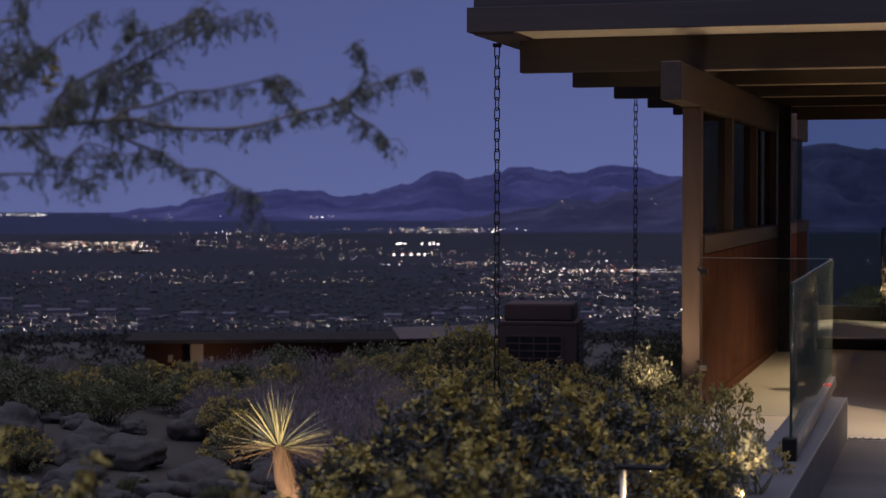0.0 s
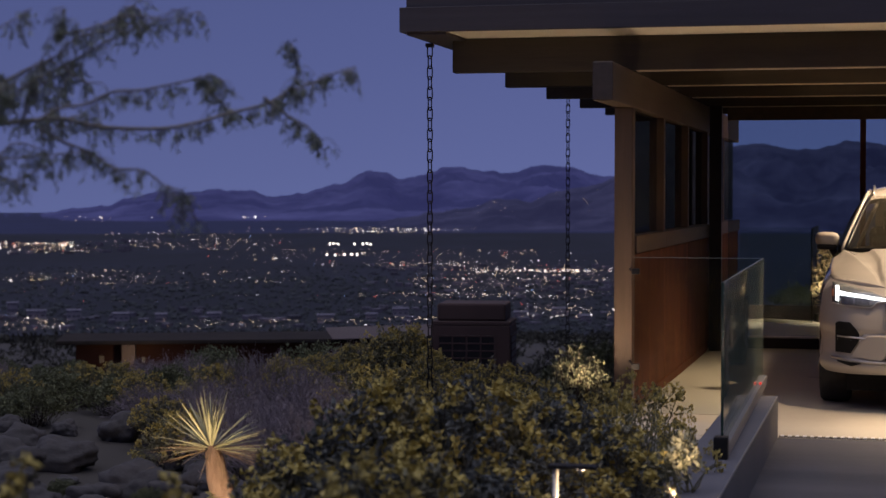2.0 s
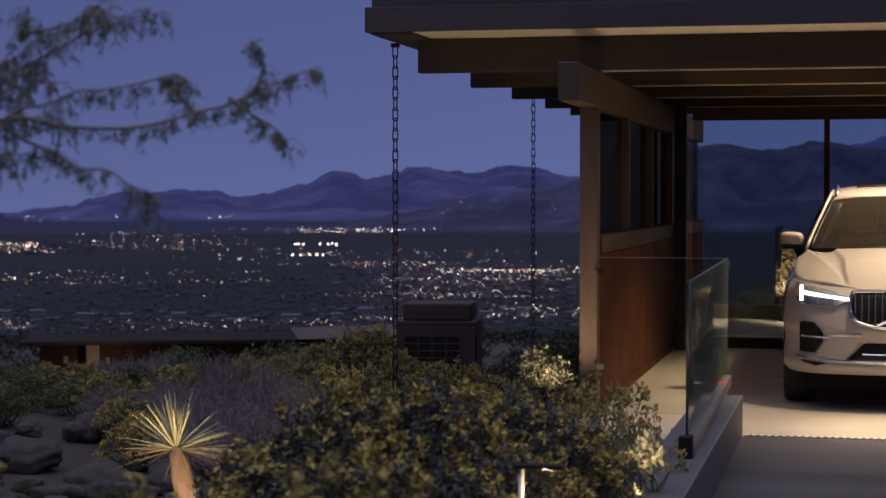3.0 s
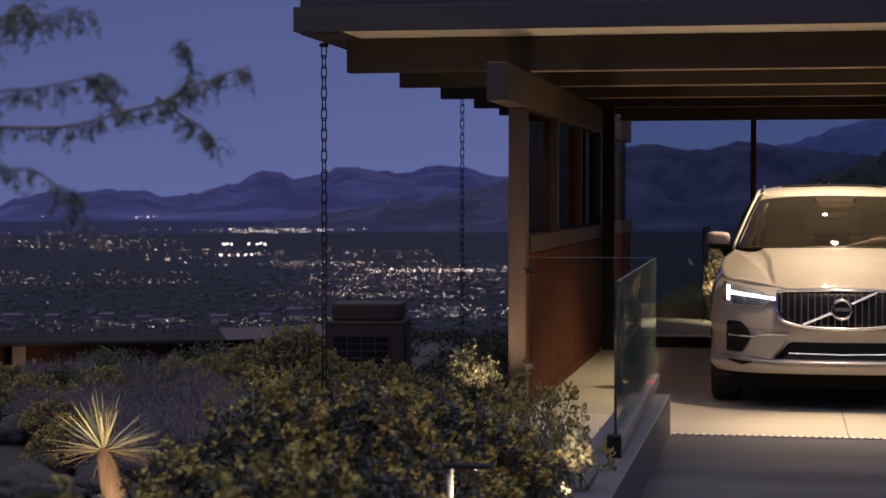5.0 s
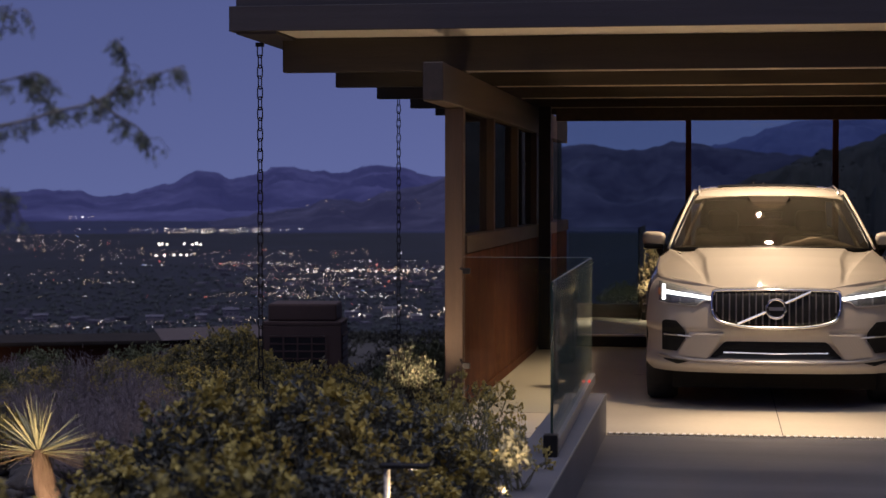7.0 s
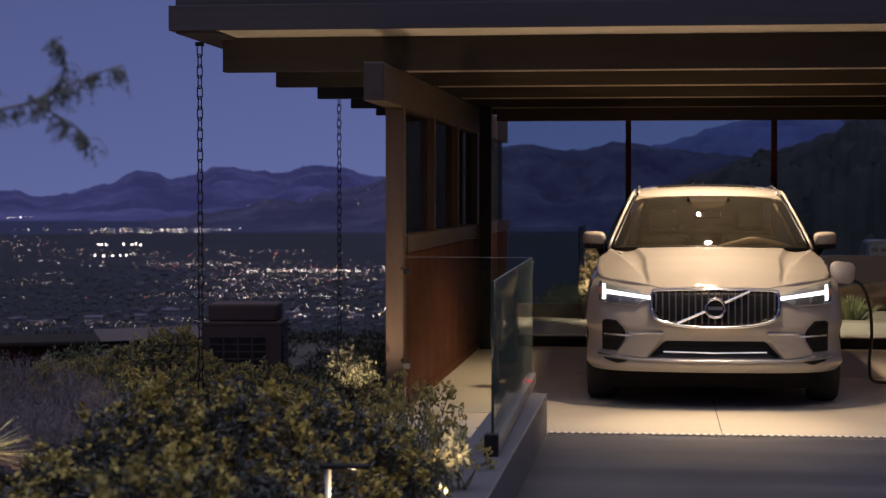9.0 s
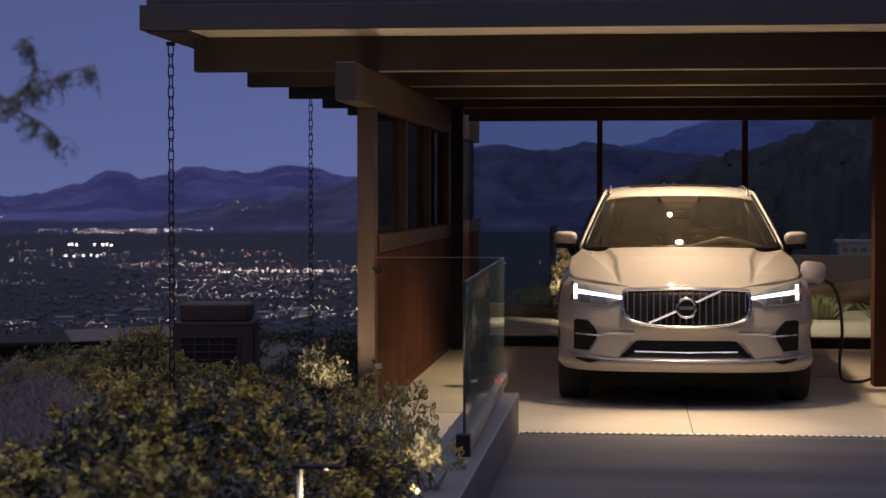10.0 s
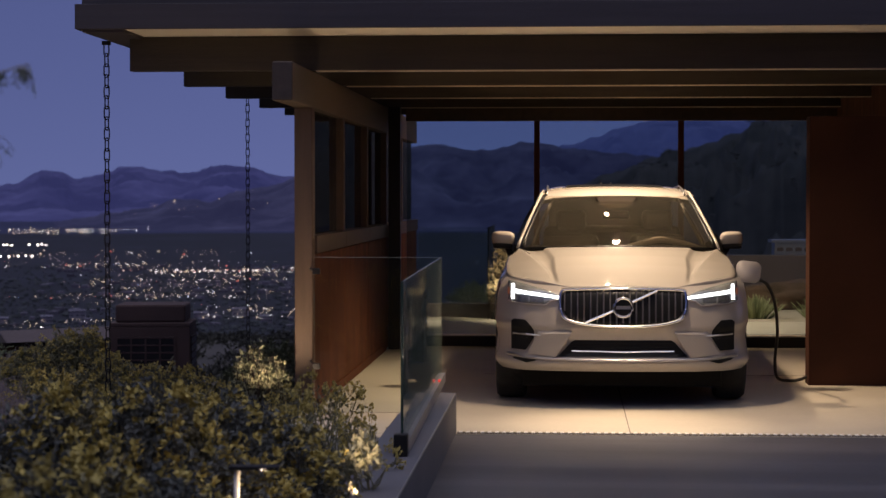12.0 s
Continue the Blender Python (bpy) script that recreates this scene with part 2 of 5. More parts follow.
def mountain(label, crest, r_crest, r_foot, mat, steps, rough, seed):
    """crest: knots of (heading, height angle). A ridge with gullied slopes in front and a back side."""
    a0, a1 = crest[0][0], crest[-1][0]
    n_d = 44

    def place(u, v):
        az = a0 + (a1 - a0) * u
        el = curve(crest, az)
        top = EYE_Z + r_crest * math.tan(radians(el))
        top += rough * (noise.fractal(Vector((az * 2.6, seed, 0)), 0.8, 2.1, 6)) * r_crest * 0.0010
        r = r_foot + (r_crest - r_foot) * min(v / 0.85, 1.12) if v < 0.86 else r_crest + (v - 0.85) * (r_crest - r_foot) * 1.2
        k = min(v / 0.85, 1.0)
        low = PLAIN - 4
        h = low + (top - low) * (k ** 0.8)
        if v > 0.86:
            h = low + (top - low) * max(0.0, 1 - (v - 0.85) / 0.15)
        p = from_heading(az, 0, r)
        f = 14.0 / r_crest
        g = noise.ridged_multi_fractal(Vector((p.x * f, p.y * f, seed)), 0.8, 2.1, 6, 1.0, 2.0)
        h += (g - 1.2) * rough * (top - low) * 0.26 * k * (1 - k) * 4 * (1 if v < 0.86 else 0)
        return (p.x, p.y, h)

    bm = grid(place, steps, n_d)
    bmesh.ops.recalc_face_normals(bm, faces=bm.faces)
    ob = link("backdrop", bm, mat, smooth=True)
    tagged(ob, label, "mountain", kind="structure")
    return ob


def px(knots):
    return [((p - 1005) * 0.01717, (345 - y) * 0.0172) for p, y in knots]


FOOTHILLS = px([(-40, 407), (60, 398), (140, 386), (190, 377), (260, 368), (310, 352), (370, 356), (420, 338), (470, 330), (530, 312), (600, 296), (680, 272), (740, 258), (775, 254),
                (820, 264), (870, 266), (920, 252), (960, 252), (1010, 262), (1100, 270), (1200, 280), (1300, 300), (1500, 400)])


def mountains():
    mountain("far mountain range beyond the valley, blue haze put into its colour",
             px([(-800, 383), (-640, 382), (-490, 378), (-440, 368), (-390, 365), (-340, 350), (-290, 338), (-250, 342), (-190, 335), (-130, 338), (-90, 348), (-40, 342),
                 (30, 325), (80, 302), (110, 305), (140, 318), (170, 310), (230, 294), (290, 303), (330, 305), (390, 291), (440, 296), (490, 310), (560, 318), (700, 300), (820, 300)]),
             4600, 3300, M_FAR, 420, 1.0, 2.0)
    mountain("dark foothills in front of the far range, haze put into their colour",
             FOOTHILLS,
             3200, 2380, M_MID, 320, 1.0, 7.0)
    mountain("mountain rising behind the carport, blue haze put into its colour",
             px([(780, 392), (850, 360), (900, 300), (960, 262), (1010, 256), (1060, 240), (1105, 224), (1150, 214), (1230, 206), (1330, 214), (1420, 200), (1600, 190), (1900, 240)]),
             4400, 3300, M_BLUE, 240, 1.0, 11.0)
    hill = mountain("near dark rocky hillside covered with scrub",
             px([(820, 560), (900, 430), (960, 372), (1010, 335), (1090, 302), (1160, 276), (1200, 270), (1260, 252), (1310, 234), (1350, 216), (1430, 200), (1600, 180), (1900, 170)]),
             700, 260, M_NEARHILL, 220, 1.2, 15.0)
    # scrub and rocks strewn over the near hillside
    rng = random.Random(31)
    spots = [v.co.copy() for v in hill.data.vertices if v.co.length < 690]
    for word, mat, count, size in (("dark scrub", M_SCRUB, 1800, 0.34), ("pale rocks", M_HILLROCK, 1500, 0.36)):
        bm = bmesh.new()
        for _ in range(count):
            p = rng.choice(spots) + Vector((rng.uniform(-2, 2), rng.uniform(-2, 2), -0.3))
            s = size * rng.uniform(0.5, 1.6) * p.length / 400
            clump(bm, p, s * rng.uniform(0.7, 1.5), s * rng.uniform(0.2, 0.4), rng, 4, 6)
        tagged(link("hillside_scrub" if "scrub" in word else "hillside_rocks", bm, mat), "%s strewn over the near hillside" % word, "scrub" if "scrub" in word else "rocks", kind="stuff")


M_SCRUB = material("hill_scrub", (0.045, 0.044, 0.042), (0.028, 0.028, 0.028), 0.95, scale=0.2, fine=2.0, bump=0.0, per_piece=0.4)
M_HILLROCK = material("hill_rock", (0.075, 0.062, 0.058), (0.04, 0.034, 0.033), 0.95, scale=0.2, fine=2.0, bump=0.0, per_piece=0.4)


def clump(bm, p, rx, rz, rng, rings=5, seg=7):
    """A lumpy crown or rock for the distance."""
    rows = []
    for i in range(1, rings):
        a = math.pi * i / rings
        rows.append([bm.verts.new(p + Vector((rx * math.sin(a) * math.cos(k * math.tau / seg) * rng.uniform(0.7, 1.25), rx * math.sin(a) * math.sin(k * math.tau / seg) * rng.uniform(0.7, 1.25), rz * (1 + math.cos(a)) * rng.uniform(0.85, 1.12)))) for k in range(seg)])
    top = bm.verts.new(p + Vector((0, 0, rz * 2.05)))
    for k in range(seg):
        bm.faces.new((top, rows[0][k], rows[0][(k + 1) % seg]))
    for a, b in zip(rows, rows[1:]):
        for k in range(seg):
            bm.faces.new((a[k], b[k], b[(k + 1) % seg], a[(k + 1) % seg]))


ground()
mountains()


# ---- carport ----
def structure(name, bm, mat, label, category, smooth=False):
    return tagged(link(name, bm, mat, smooth=smooth), label, category, kind="structure")


def carport():
    structure("floor", box(-1.95, -1.02, 11.9, 12.118, -0.2, -0.001), M_CONC, "pale concrete floor edge beside the kerb", "floor")
    structure("floor", box(-1.95, 4.6, 12.12, 19.2, -0.2, 0.0), M_CONC, "pale smooth concrete carport floor, lit warm", "floor")
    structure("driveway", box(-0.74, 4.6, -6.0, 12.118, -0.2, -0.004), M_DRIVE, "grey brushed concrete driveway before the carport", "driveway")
    structure("kerb", box(-1.0, -0.72, 4.5, 12.2, -0.25, 0.26, 0.008), M_KERB, "low concrete kerb wall beside the driveway", "kerb")
    structure("kerb_edge", box(-0.727, -0.7185, 4.5, 12.2, 0.2525, 0.2618), M_SHOE, "thin metal edge strip along the kerb's top", "trim")
    structure("patio", box(-1.95, 4.6, 19.2, 21.4, -0.2, 0.115), M_CONC, "pale concrete patio one step above the carport", "patio")
    structure("step_riser", box(-1.7, 4.6, 19.15, 19.2, 0.0, 0.105), M_STEEL, "dark steel step edge at the back of the carport", "step")
    drain = structure("drain", box(-0.71, 4.6, 12.13, 12.20, 0.001, 0.004), M_JOINT, "narrow slotted metal floor drain across the entrance", "drain")
    me = None
    for k in range(112):
        x = -0.69 + 0.0475 * k
        if me is None:
            first = part("grate_bar", box(-0.012, 0.012, -0.030, 0.030, 0.0, 0.006, 0.002), M_DRAIN, drain)
            me = first.data
            first.location = (x, 12.165, 0.0042)
        else:
            o = new("grate_bar", me)
            o.parent = drain
            o.location = (x, 12.165, 0.0042)
    structure("floor_joint", box(0.416, 0.422, 12.21, 19.1, 0.0005, 0.002), M_JOINT, "thin sawn joint in the concrete floor", "joint")
    structure("floor_joint", box(-0.71, 4.6, 16.2, 16.208, 0.0005, 0.002), M_JOINT, "thin sawn joint in the concrete floor", "joint")
    structure("plinth", box(2.62, 2.74, 15.2, 15.39, 0.0, 0.13, 0.006), M_CONC, "small pale concrete block beside the wall box", "plinth")
    # roof
    structure("roof", box(-3.345, 6.0, 12.74, 24.0, 2.718, 2.968), M_FASCIA, "flat dark carport roof", "roof")
    structure("ceiling", box(-3.05, 6.0, 12.742, 23.9, 2.701, 2.713), M_SOFFIT, "pale board ceiling under the carport roof", "ceiling")
    f = thing("fascia", "dark timber fascia board round the roof edge", "fascia")
    f["kind"] = "structure"
    part("board", box(-3.386, 6.0, 12.70, 12.74, 2.70, 2.874, 0.004), M_FASCIA, f)
    part("board", box(-3.386, -3.346, 12.745, 24.0, 2.70, 2.874, 0.004), M_FASCIA, f)
    part("edge_board", box(-3.344, -3.06, 12.745, 24.0, 2.683, 2.717), M_FASCIA, f)
    part("upper_board", box(-3.22, 6.0, 12.78, 12.82, 2.969, 3.14), M_FASCIA, f)
    for y in (13.33, 15.23, 17.12, 19.02, 20.75):
        end = 2.75 if y > 16 else 6.0
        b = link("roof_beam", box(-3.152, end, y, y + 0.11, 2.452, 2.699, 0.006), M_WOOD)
        tagged(b, "long stained timber beam under the roof, shade put into its colour", "beam", "roof beams", "structure")
        # added strip paints the lit lower edge, only inside the carport
        part("edge_strip", box(-1.8, end, y + 0.004, y + 0.106, 2.446, 2.4515), M_EDGE_LIGHT, b, "pale strip added for the beam's lit lower edge")
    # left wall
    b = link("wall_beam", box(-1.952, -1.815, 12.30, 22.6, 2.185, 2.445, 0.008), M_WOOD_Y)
    tagged(b, "heavy timber beam on top of the side wall", "beam", kind="structure")
    p = link("post", box(-1.945, -1.815, 13.26, 13.40, -0.4, 2.183, 0.006), M_WOOD_Z)
    tagged(p, "tall square timber post at the wall's end", "post", kind="structure")
    structure("post_head", box(-1.925, -1.80, 13.445, 13.6, 2.447, 2.699, 0.004), M_WOOD, "short dark timber block between beam and roof", "post")
    w = structure("wall_west", box(-1.93, -1.83, 13.402, 22.6, -0.3, 1.13), M_CORTEN, "side wall of rust-brown steel panels below windows", "wall")
    for y0, y1 in ((13.42, 15.24), (15.26, 17.05), (17.07, 18.7), (18.72, 20.6), (20.62, 22.58)):
        part("panel", box(-1.829, -1.818, y0, y1, 0.02, 1.127, 0.002), M_CORTEN, w)
    for y0, y1 in ((13.402, 15.198), (15.204, 17.058), (17.064, 18.80), (18.806, 22.6)):
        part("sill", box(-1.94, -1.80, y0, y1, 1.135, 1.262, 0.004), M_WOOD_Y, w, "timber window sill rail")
    part("skirting", box(-1.817, -1.80, 13.48, 18.6, 0.002, 0.07), M_CORTEN, w)
    k = 0
    for y0, y1 in ((13.404, 15.17), (15.29, 16.99), (17.11, 18.8), (18.9, 20.6), (20.7, 22.55)):
        win = structure("window_%d" % (k + 1), box(-1.885, -1.879, y0, y1, 1.265, 2.183), M_DARKGLASS, "tall dark clerestory pane between timber mullions", "window")
        k += 1
        if k < 5:
            part("mullion", box(-1.935, -1.82, y1 + 0.002, y1 + 0.1, 1.265, 2.183, 0.004), M_WOOD_Z, win)
    c = link("column", box(-1.79, -1.67, 18.7, 18.82, 0.0, 2.445), M_STEEL)
    tagged(c, "black steel column beside the wall", "column", kind="structure")
    # back frame
    f = thing("window_6", "tall glazed frame at the back of the carport", "window frame")
    f["kind"] = "structure"
    part("head", box(-1.66, 2.75, 19.25, 19.33, 2.32, 2.446), M_WOOD_Y, f)
    for x in (-0.307, 1.17, 2.64):
        part("mullion", box(x - 0.029, x + 0.029, 19.25, 19.33, 0.116, 2.318), M_CORTEN, f)
    for x0, x1 in ((-1.655, -0.338), (-0.276, 1.139), (1.201, 2.609)):
        part("pane", box(x0, x1, 19.285, 19.293, 0.118, 2.318), M_BACKGLASS, f, "tinted glass pane")
    # right
    structure("wall_east", box(2.75, 2.95, 15.0, 21.3, -0.2, 2.68), M_CORTEN, "rust-brown steel side wall under the roof", "wall")
    # unseen plain walls behind and beside the viewpoint, added to block low sky light
    structure("wall_south", box(-7.0, 5.2, -6.9, -6.6, -0.4, 3.2), M_STUCCO, "unseen plain stucco wall added to block low sky light", "wall")
    structure("wall_forecourt", box(4.9, 5.2, -6.595, 14.9, -0.4, 3.4), M_STUCCO, "unseen plain stucco wall beside the driveway, added to block sky light", "wall")
    structure("wall_box", box(1.98, 2.745, 15.4, 15.62, 0.0, 2.2, 0.004), M_BOX, "rust-brown wall box carrying the charger, shade put into its colour", "wall")


M_STUCCO = material("brown_stucco", (0.095, 0.067, 0.062), (0.07, 0.05, 0.045), 0.9, scale=2, fine=60, bump=0.3)
carport()


M_PANE_EDGE = material("polished_glass_edge", (0.17, 0.21, 0.20), (0.12, 0.15, 0.145), 0.2, scale=8, bump=0)


def skew(bm):
    """The long pane stands slightly out of line with the kerb."""
    for v in bm.verts:
        v.co.x += (12.85 - v.co.y) * 0.0135
    return bm


def glass_railing():
    g = thing("glass_railing", "frameless glass railing on the kerb with black clamps", "railing")
    part("side_pane", skew(box(-0.872, -0.860, 9.26, 12.85, 0.30, 1.125)), M_GLASS, g)
    part("front_pane", box(-1.745, -0.874, 12.84, 12.852, 0.05, 1.125), M_CLEAR, g)
    part("top_edge", box(-1.745, -0.874, 12.84, 12.852, 1.1252, 1.128), M_PANE_EDGE, g, "pale polished glass edge")
    part("top_edge", skew(box(-0.872, -0.860, 9.26, 12.85, 1.1252, 1.1275)), M_PANE_EDGE, g)
    part("shoe", skew(box(-0.90, -0.835, 9.28, 12.85, 0.262, 0.33, 0.004)), M_SHOE, g, "pale metal base channel")
    # small glowing red dot towards the far end of the channel
    part("marker", skew(box(-0.85, -0.835, 12.18, 12.24, 0.331, 0.345, 0.002)), glow_material("red_dot", (1.0, 0.06, 0.04), 0.7), g, "tiny glowing red dot")
    part("clamp", skew(box(-0.904, -0.834, 9.18, 9.26, 0.258, 0.37, 0.004)), M_STEEL, g)
    part("edge_strip", skew(box(-0.873, -0.859, 9.248, 9.259, 0.371, 1.125)), M_GLASS_EDGE, g)
    for z in (0.37, 1.03):
        part("clamp", box(-1.757, -1.705, 12.82, 12.87, z - 0.02, z + 0.02, 0.003), M_STEEL, g)
        part("arm", tube([(-1.75, 12.86, z), (-1.83, 13.265, z)], 0.008, 8), M_STEEL, g)
    b = thing("glass_railing", "frameless glass railing at the patio's edge", "railing")
    part("pane", box(-1.69, -0.9, 21.3, 21.31, 0.117, 1.19), M_CLEAR, b)
    part("pane", box(-0.9, -0.89, 21.3, 23.2, 0.117, 1.19), M_CLEAR, b)


glass_railing()
for pane in [o for o in bpy.data.objects if o.name.split(".")[0] in ("side_pane", "front_pane", "pane")]:
    pane.visible_shadow = False


# ---- car ----
M_PAINT = material("champagne_silver_paint", (0.36, 0.328, 0.294), (0.338, 0.308, 0.274), 0.66, metal=0.2, spec=0.25, scale=2, fine=400, bump=0.0, mix=0.3, coat=1.0)
M_BLACK = material("gloss_black_trim", (0.012, 0.012, 0.013), (0.008, 0.008, 0.008), 0.35, scale=10, bump=0.0, spec=0.15)
M_PLASTIC = material("matt_black_plastic", (0.012, 0.012, 0.012), (0.008, 0.008, 0.008), 0.7, scale=30, fine=200, bump=0.05, spec=0.15)
M_CHROME = material("polished_chrome", (0.80, 0.78, 0.75), (0.74, 0.72, 0.69), 0.10, metal=1.0, scale=10, bump=0.0)
M_SATIN = material("satin_silver_trim", (0.45, 0.44, 0.45), (0.38, 0.37, 0.38), 0.3, metal=0.9, scale=10, bump=0.0)
M_SCREEN = glass_material("windscreen_glass", (0.70, 0.68, 0.64), veil=0.022, film_color=(0.50, 0.46, 0.38))
M_SIDEGLASS = material("tinted_side_glass", (0.012, 0.013, 0.015), (0.01, 0.01, 0.012), 0.05, scale=3, bump=0.0)
M_TYRE = material("tyre_rubber", (0.02, 0.019, 0.018), (0.012, 0.012, 0.012), 0.85, scale=20, fine=120, bump=0.3)
M_LENS = material("headlight_interior", (0.46, 0.49, 0.48), (0.22, 0.24, 0.24), 0.2, metal=0.5, scale=14, fine=60, bump=0.2, coat=1.0)
M_DRL = glow_material("headlight_led", (0.92, 0.96, 1.0), 4.5, lights=True)
M_AMBER = glow_material("amber_marker", (1.0, 0.25, 0.06), 0.12)
M_TAN = material("beige_leather", (0.40, 0.33, 0.25), (0.33, 0.27, 0.20), 0.55, scale=6, fine=150, bump=0.1)
M_DASH = material("dark_dashboard", (0.12, 0.105, 0.085), (0.09, 0.078, 0.065), 0.6, scale=6, fine=150, bump=0.1)
M_REFLECTOR = material("lamp_reflector", (0.30, 0.32, 0.32), (0.10, 0.105, 0.11), 0.25, metal=0.6, scale=30, fine=80, bump=0.2, coat=1.0)
M_RUBBER = material("black_cable_rubber", (0.014, 0.014, 0.014), (0.01, 0.01, 0.01), 0.5, scale=30, bump=0.05)
M_FLAP = material("pale_flap_paint", (0.58, 0.55, 0.53), (0.52, 0.49, 0.47), 0.35, scale=5, bump=0.0)

CX, CY = 0.41, 13.53


def lin(knots, x):
    for (x0, y0), (x1, y1) in zip(knots, knots[1:]):
        if x <= x1:
            t = max(0.0, (x - x0) / (x1 - x0))
            return y0 + (y1 - y0) * t
    return knots[-1][1]


def nose_y(x):
    x = abs(x)
    return 0.15 * x * x + 0.456 * x ** 8


RELIEF = [(0.20, 0.14), (0.27, 0.05), (0.31, 0.0), (0.36, -0.012), (0.40, 0.02), (0.5, 0.025), (0.575, 0.012), (0.60, -0.006), (0.70, 0.0), (0.80, 0.012), (0.86, 0.03), (0.92, 0.075)]


def face_y(x, z, off=0.0):
    """The y of the car's front skin at x, z; off: proud of it."""
    return nose_y(x) + lin(RELIEF, z) - off


def skin(x0, x1, low, high, off, nu=24, nv=6, deep=0.03, bm=None):
    """A plate that follows the front skin between the heights low(x) and high(x), with depth behind."""
    bm = bm or bmesh.new()
    own = bmesh.new()
    front = [[own.verts.new((x0 + (x1 - x0) * i / nu, 0, 0)) for j in range(nv + 1)] for i in range(nu + 1)]
    back = [[None] * (nv + 1) for i in range(nu + 1)]
    for i in range(nu + 1):
        for j in range(nv + 1):
            v = front[i][j]
            x = v.co.x
            z = low(x) + (high(x) - low(x)) * j / nv
            v.co = Vector((x, face_y(x, z, off), z))
            if i in (0, nu) or j in (0, nv):
                back[i][j] = own.verts.new((x, v.co.y + deep, z))
    for i in range(nu):
        for j in range(nv):
            own.faces.new((front[i][j], front[i + 1][j], front[i + 1][j + 1], front[i][j + 1]))
        own.faces.new((front[i][0], back[i][0], back[i + 1][0], front[i + 1][0]))
        own.faces.new((front[i][nv], front[i + 1][nv], back[i + 1][nv], back[i][nv]))
    for j in range(nv):
        own.faces.new((front[0][j], front[0][j + 1], back[0][j + 1], back[0][j]))
        own.faces.new((front[nu][j], back[nu][j], back[nu][j + 1], front[nu][j + 1]))
    bmesh.ops.remove_doubles(own, verts=own.verts, dist=1e-5)
    bmesh.ops.recalc_face_normals(own, faces=own.faces)
    return merge(bm, own)


def winglet(s):
    """A proud facet between the side vent and the lower intake."""
    bm = bmesh.new()
    n = 10
    rows = []
    for i in range(n + 1):
        u = i / n
        col = []
        for xa, xb, za, zb, off in ((0.62, 0.372, 0.572, 0.572, 0.0), (0.62, 0.372, 0.545, 0.556, 0.012 + 0.05 * u), (0.70, 0.49, 0.402, 0.378, 0.006 + 0.016 * u)):
            x, z = xa + (xb - xa) * u, za + (zb - za) * u
            col.append(bm.verts.new((s * x, face_y(x, z, off), z)))
        rows.append(col)
    for a, b in zip(rows, rows[1:]):
        for j in range(2):
            f = (a[j], b[j], b[j + 1], a[j + 1])
            bm.faces.new(f if s < 0 else f[::-1])
    back = [bm.verts.new(v.co + Vector((0, 0.06, 0))) for v in rows[-1]]
    for j in range(2):
        bm.faces.new((rows[-1][j], back[j], back[j + 1], rows[-1][j + 1]))
    bmesh.ops.recalc_face_normals(bm, faces=bm.faces)
    return bm


def ribbon(points, off, radius, sides=8, closed=False):
    """A bar along points (x, z) on the front skin."""
    return tube([(x, face_y(x, z, off), z) for x, z in points], radius, sides, closed=closed)


def dense(points, closed=False, n=6):
    """Catmull-Rom through points."""
    out = []
    count = len(points)
    for i in range(count if closed else count - 1):
        p = [Vector(points[(i + k) % count] if closed else points[min(max(i + k, 0), count - 1)]) for k in (-1, 0, 1, 2)]
        for k in range(n):
            t = k / n
            out.append(tuple(0.5 * ((2 * p[1]) + (p[2] - p[0]) * t + (2 * p[0] - 5 * p[1] + 4 * p[2] - p[3]) * t * t + (3 * p[1] - p[0] - 3 * p[2] + p[3]) * t ** 3)))
    if not closed:
        out.append(tuple(points[-1]))
    return out


def plan():
    """Half the car's outline from above, from the nose's middle to the tail's."""
    pts = [(0.93 * math.sin(k / 22 * math.pi / 2), nose_y(0.93 * math.sin(k / 22 * math.pi / 2))) for k in range(23)]
    side = dense([(0.93, 0.385), (0.945, 0.60), (0.952, 0.9), (0.948, 1.5), (0.95, 2.6), (0.95, 3.7), (0.92, 4.25), (0.84, 4.55), (0.55, 4.66), (0.0, 4.69)], n=8)
    return pts + side[1:]


def shoulder(y):
    return lin([(0, 0.885), (0.15, 0.925), (0.4, 0.955), (0.8, 1.0), (1.3, 1.055), (2.5, 1.05), (4.7, 1.06)], y)


def wrap_body():
    bm = bmesh.new()
    outline = plan()
    n = len(outline)
    nv = 26
    for sign in (1, -1):
        rows = []
        for i, (x, y) in enumerate(outline):
            ax, ay = outline[max(i - 1, 0)]
            bx, by = outline[min(i + 1, n - 1)]
            t = Vector((bx - ax, by - ay)).normalized()
            inward = Vector((-t.y, t.x))
            top = shoulder(y)
            low = 0.275 if y < 0.5 else 0.22
            for wheel in (0.87, 3.73):
                if x > 0.7 and abs(y - wheel) < 0.41:
                    low = max(low, 0.36 + math.sqrt(0.41 ** 2 - (y - wheel) ** 2))
            row = []
            for j in range(nv + 1):
                k = j / nv
                z = low + (top - low) * k
                h = 0.20 + (z - 0.20) / (top - 0.20) * 0.72
                off = lin(RELIEF, h)
                if y > 0.6:
                    off = off * 0.8 + (0.03 * max(0, (z - 0.85) / 0.2) if z > 0.85 else 0)
                row.append(bm.verts.new((sign * (x + inward.x * off), y + inward.y * off, z)))
            rows.append(row)
        for a, b in zip(rows, rows[1:]):
            for j in range(nv):
                f = (a[j], b[j], b[j + 1], a[j + 1])
                bm.faces.new(f if sign > 0 else f[::-1])
    bmesh.ops.remove_doubles(bm, verts=bm.verts, dist=1e-4)
    return bm


